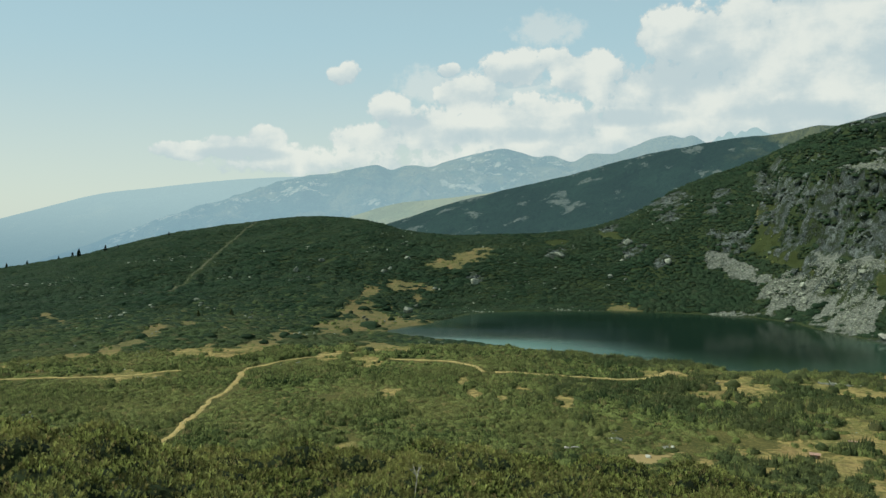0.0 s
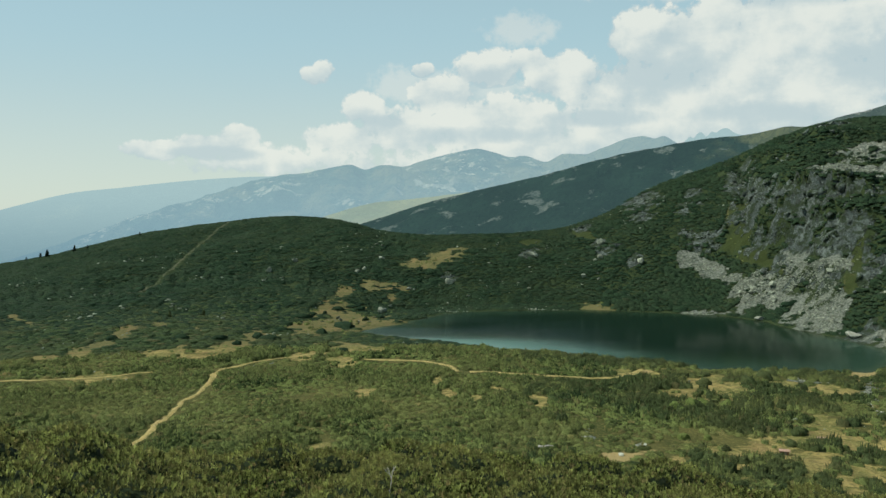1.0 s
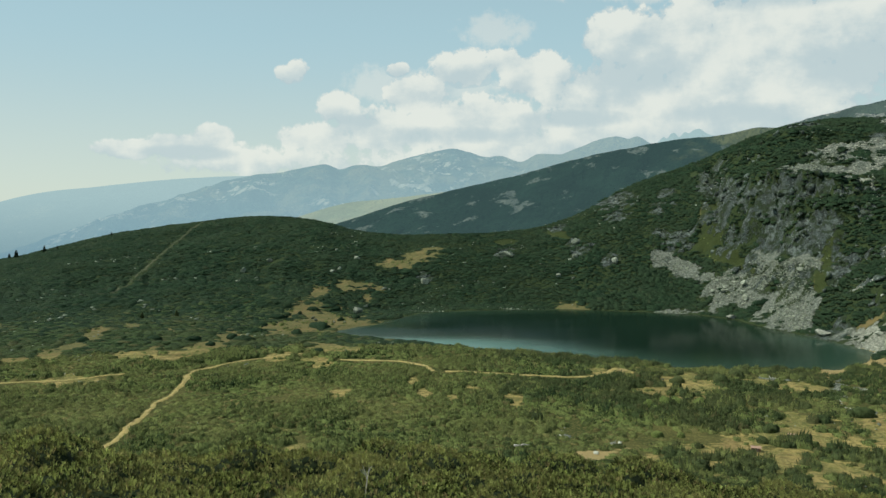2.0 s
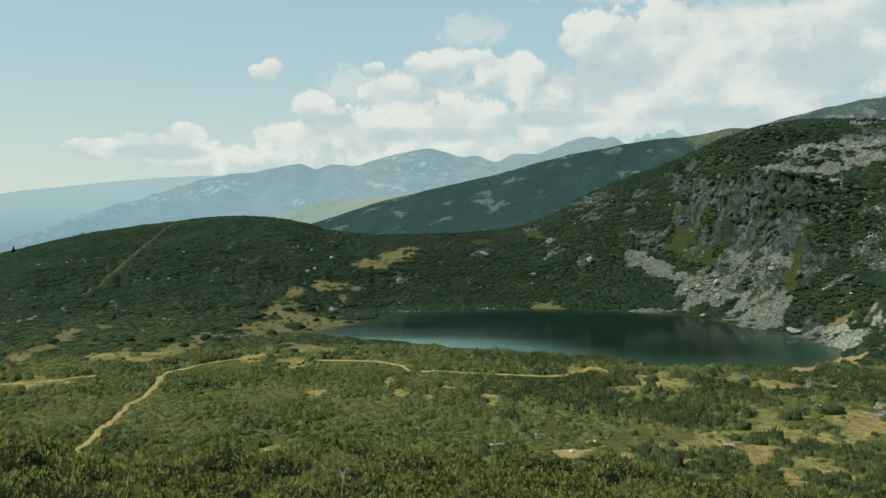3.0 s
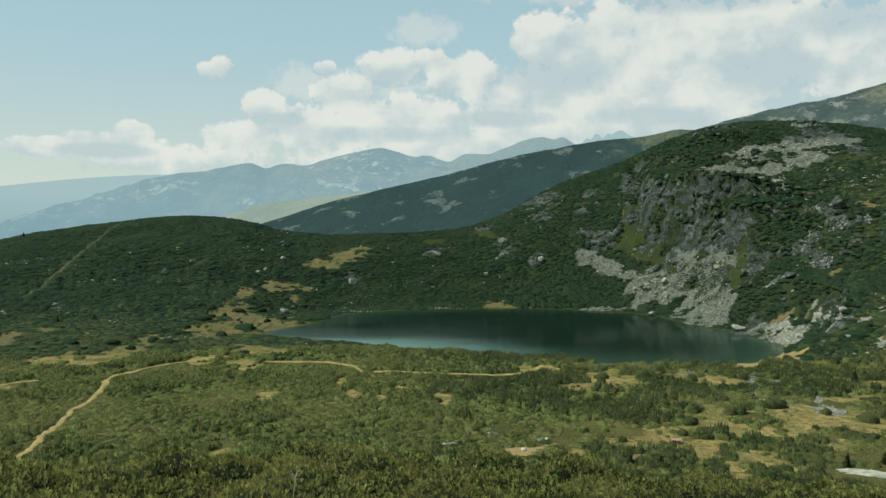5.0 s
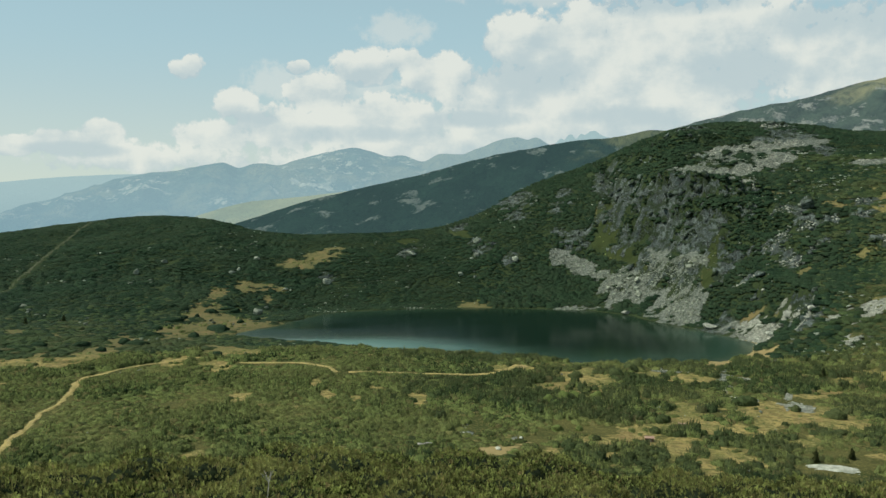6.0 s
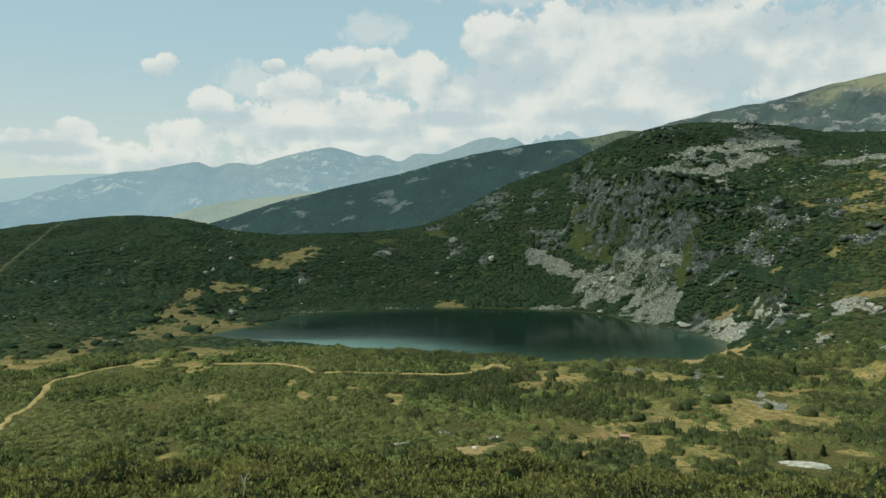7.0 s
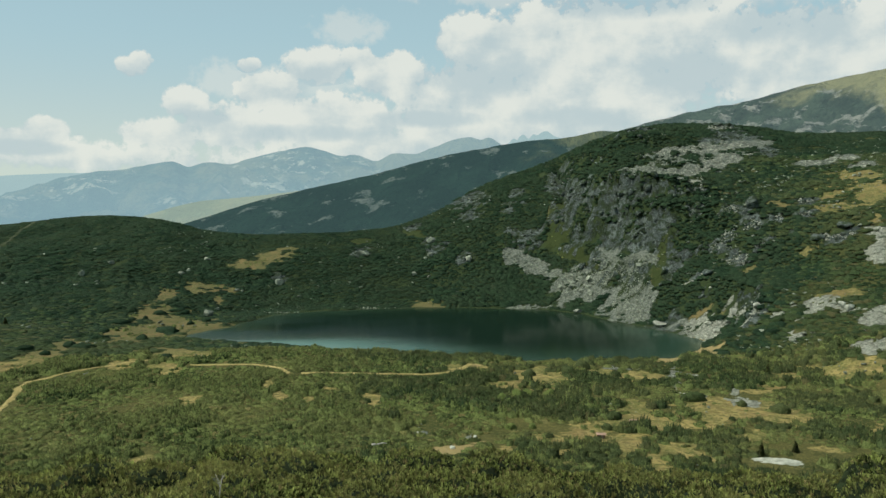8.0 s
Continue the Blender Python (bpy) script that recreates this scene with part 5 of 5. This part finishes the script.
# ---- huts, log ----
def shed(x, y, turn):
    hut = new("small_shed")
    hut.matrix_world = pose(x, y, float(land(x, y)), 0, 0, turn) @ Matrix.Diagonal((0.5, 0.5, 0.5, 1))
    for name, sx, sy, px, py in (("back_wall", 3.2, 0.12, 0, 1.0), ("front_wall", 3.2, 0.12, 0, -1.0), ("side_wall", 0.12, 1.88, -1.54, 0), ("side_wall", 0.12, 1.88, 1.54, 0)):
        bm = bmesh.new()
        bmesh.ops.create_cube(bm, size=1, matrix=pose(px, py, 0.75) @ Matrix.Diagonal((sx, sy, 1.7, 1)))
        part(name, bm, PLANKS, hut)
    for side in (-1, 1):
        bm = bmesh.new()
        bmesh.ops.create_cube(bm, size=1, matrix=pose(0, side * 0.68, 1.83, -side * 22, 0, 0) @ Matrix.Diagonal((3.8, 1.5, 0.08, 1)))
        part("roof_panel", bm, ROOFING, hut, "faded reddish roof panel")
    bm = bmesh.new()
    bmesh.ops.create_cube(bm, size=1, matrix=pose(0.5, -1.08, 0.6) @ Matrix.Diagonal((0.8, 0.05, 1.4, 1)))
    part("door", bm, BARK, hut)
    return tagged(hut, "tiny brown plank shed with a faded red roof in dry grass", "shed", "sheds in the meadow")


shed(79.9, 151.8, -25)
shed(69.0, 144.6, -20)


def fallen_log():
    bm = bmesh.new()
    bmesh.ops.create_cone(bm, segments=9, radius1=0.22, radius2=0.10, depth=3.2, cap_ends=True, matrix=pose(0, 0, 0, 0, 90, 0))
    bmesh.ops.subdivide_edges(bm, edges=[e for e in bm.edges if e.calc_length() > 2], cuts=6)
    for p in bm.verts:
        p.co += Vector((0, 0.12 * math.sin(p.co.x * 1.7), 0.06 * math.sin(p.co.x * 2.9)))
    ob = part("fallen_log", bm, DEADWOOD, smooth=True)
    ob.matrix_world = pose(24.5, 147.5, float(land(24.5, 147.5)) + 0.9, 0, 4, 20)
    tagged(ob, "bleached fallen log lying across low scrub", "log")


fallen_log()


# ---- dwarf pines on the brow, close to the tripod ----
def brow_shrub(seed):
    """One spreading dwarf pine: a dark sheet for the shaded inside and hundreds of upturned shoots of needles."""
    rng = np.random.default_rng(seed)
    shrub = new("dwarf_mountain_pine")
    lobes = [(rng.uniform(-1.4, 1.4), rng.uniform(-1.4, 1.4), rng.uniform(0.55, 0.95), rng.uniform(0.82, 1.0)) for _ in range(13)]

    def top(x, y):
        h = np.full(np.shape(x), -0.4)
        for cx, cy, rad, hh in lobes:
            d2 = ((x - cx) ** 2 + (y - cy) ** 2) / rad**2
            h = np.maximum(h, hh * np.clip(1 - d2, 0, 1) ** 0.32 * 1.1 - 0.4 * (d2 > 1))
        return h
    n = 18
    # near-black sheet under the shoots paints the shade in the gaps
    gx, gy = np.meshgrid(np.linspace(-2.2, 2.2, n), np.linspace(-2.2, 2.2, n))
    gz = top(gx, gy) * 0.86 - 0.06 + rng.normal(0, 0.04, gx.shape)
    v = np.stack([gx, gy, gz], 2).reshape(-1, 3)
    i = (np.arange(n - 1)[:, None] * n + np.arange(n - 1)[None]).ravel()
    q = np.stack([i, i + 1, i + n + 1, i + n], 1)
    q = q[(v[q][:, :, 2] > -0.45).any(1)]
    part("core", mesh_of("core", v, q, TWIGS_AND_SHADE), None, shrub, "dark sheet inside the shrub, standing for shade between shoots")
    m = 3500
    x, y = rng.uniform(-2.2, 2.2, m), rng.uniform(-2.2, 2.2, m)
    z = top(x, y)
    k = z > -0.1
    x, y, z = x[k], y[k], z[k]
    e = 0.06
    normal = np.stack([-(top(x + e, y) - z) / e, -(top(x, y + e) - z) / e, np.ones(len(x))], 1)
    normal = np.clip(normal, -1.6, 1.6)
    normal /= np.linalg.norm(normal, axis=1)[:, None]
    up = normal * 0.30 + np.array([0, 0, 1.0]) + rng.normal(0, 0.20, normal.shape)
    up /= np.linalg.norm(up, axis=1)[:, None]
    side = np.cross(up, rng.normal(size=up.shape))
    side /= np.linalg.norm(side, axis=1)[:, None]
    other = np.cross(up, side)
    root = np.stack([x, y, z], 1) - up * 0.10 + rng.normal(0, 0.03, up.shape)
    size = (0.53 * 2.3 ** rng.uniform(0, 1, len(x)) ** 1.6)[:, None]
    size = size * np.where(rng.uniform(size=size.shape) < 0.06, 1.55, 1.0)
    # each shoot is one rosette of blades that share their root
    blades, m = 6, len(x)
    v = np.empty((m, 1 + 2 * blades, 3))
    v[:, 0] = root
    for b in range(blades):
        a = 2 * np.pi * b / blades + rng.uniform(-0.4, 0.4, m)[:, None]
        out = side * np.cos(a) + other * np.sin(a)
        wide = np.cross(up, out)
        tip = root + (up * rng.uniform(0.6, 1.2, m)[:, None] + out * rng.uniform(0.2, 0.5, m)[:, None]) * 0.112 * size
        v[:, 1 + 2 * b], v[:, 2 + 2 * b] = tip - wide * 0.0125 * size, tip + wide * 0.0125 * size
    f = np.array([(0, 1 + 2 * b, 2 + 2 * b) for b in range(blades)])
    f = f[None] + (np.arange(m) * (1 + 2 * blades))[:, None, None]
    part("foliage", mesh_of("foliage", v.reshape(-1, 3), f.reshape(-1, 3), NEEDLES), None, shrub)
    return tagged(shrub, "bushy green dwarf mountain pine with upturned shoots on the brow", "shrub", "dwarf pines on the brow")


def brow():
    rng = np.random.default_rng(31)
    kinds = [brow_shrub(600 + k) for k in range(4)]
    first = [True] * 4
    k = 0
    for r in np.arange(13.2, 25.5, 2.0):
        a = -34.0 + rng.uniform(0, 3)
        while a < 48:
            q = r + rng.uniform(-0.6, 0.6)
            x, y = q * math.sin(radians(a)), q * math.cos(radians(a))
            s = rng.uniform(0.86, 1.02)
            m = pose(x, y, float(land(x, y)) - 0.05, rng.normal(0, 3), rng.normal(0, 3), rng.uniform(0, 360))
            if first[k % 4]:
                first[k % 4] = False
                kinds[k % 4].matrix_world = m @ Matrix.Diagonal((s, s, s, 1))
            else:
                kinds[k % 4].scale = (s, s, s)
                copy_thing(kinds[k % 4], m)
            k += 1
            a += math.degrees(2.65 / q) * rng.uniform(0.8, 1.2)


brow()


def dead_branch(az, r, height):
    """A bare forked twig sticking out of the pines."""
    x, y = r * math.sin(radians(az)), r * math.cos(radians(az))
    rng = random.Random(5)
    bm = bmesh.new()

    def limb(p, d, length, radius, level):
        q = p + d * length
        m = (q - p).to_track_quat("Z", "Y").to_matrix().to_4x4()
        bmesh.ops.create_cone(bm, segments=5, radius1=radius, radius2=radius * 0.55, depth=length, matrix=Matrix.Translation((p + q) / 2) @ m)
        if level:
            for _ in range(3):
                turn = Vector((rng.uniform(-1, 1), rng.uniform(-0.6, 0.6), rng.uniform(0.2, 1))).normalized()
                limb(p.lerp(q, rng.uniform(0.45, 1.0)), (d * 0.5 + turn * 0.8).normalized(), length * 0.55, radius * 0.55, level - 1)
    limb(Vector((0, 0, 0)), Vector((0.1, 0, 1)).normalized(), height * 0.6, 0.016, 2)
    ob = part("dead_branch", bm, DEADWOOD)
    ob.matrix_world = pose(x, y, float(land(x, y)) + 0.75, 0, 0, 0)
    tagged(ob, "bleached bare dead branch rising from green dwarf pines", "branch")


dead_branch(-1.95, 16.6, 0.62)
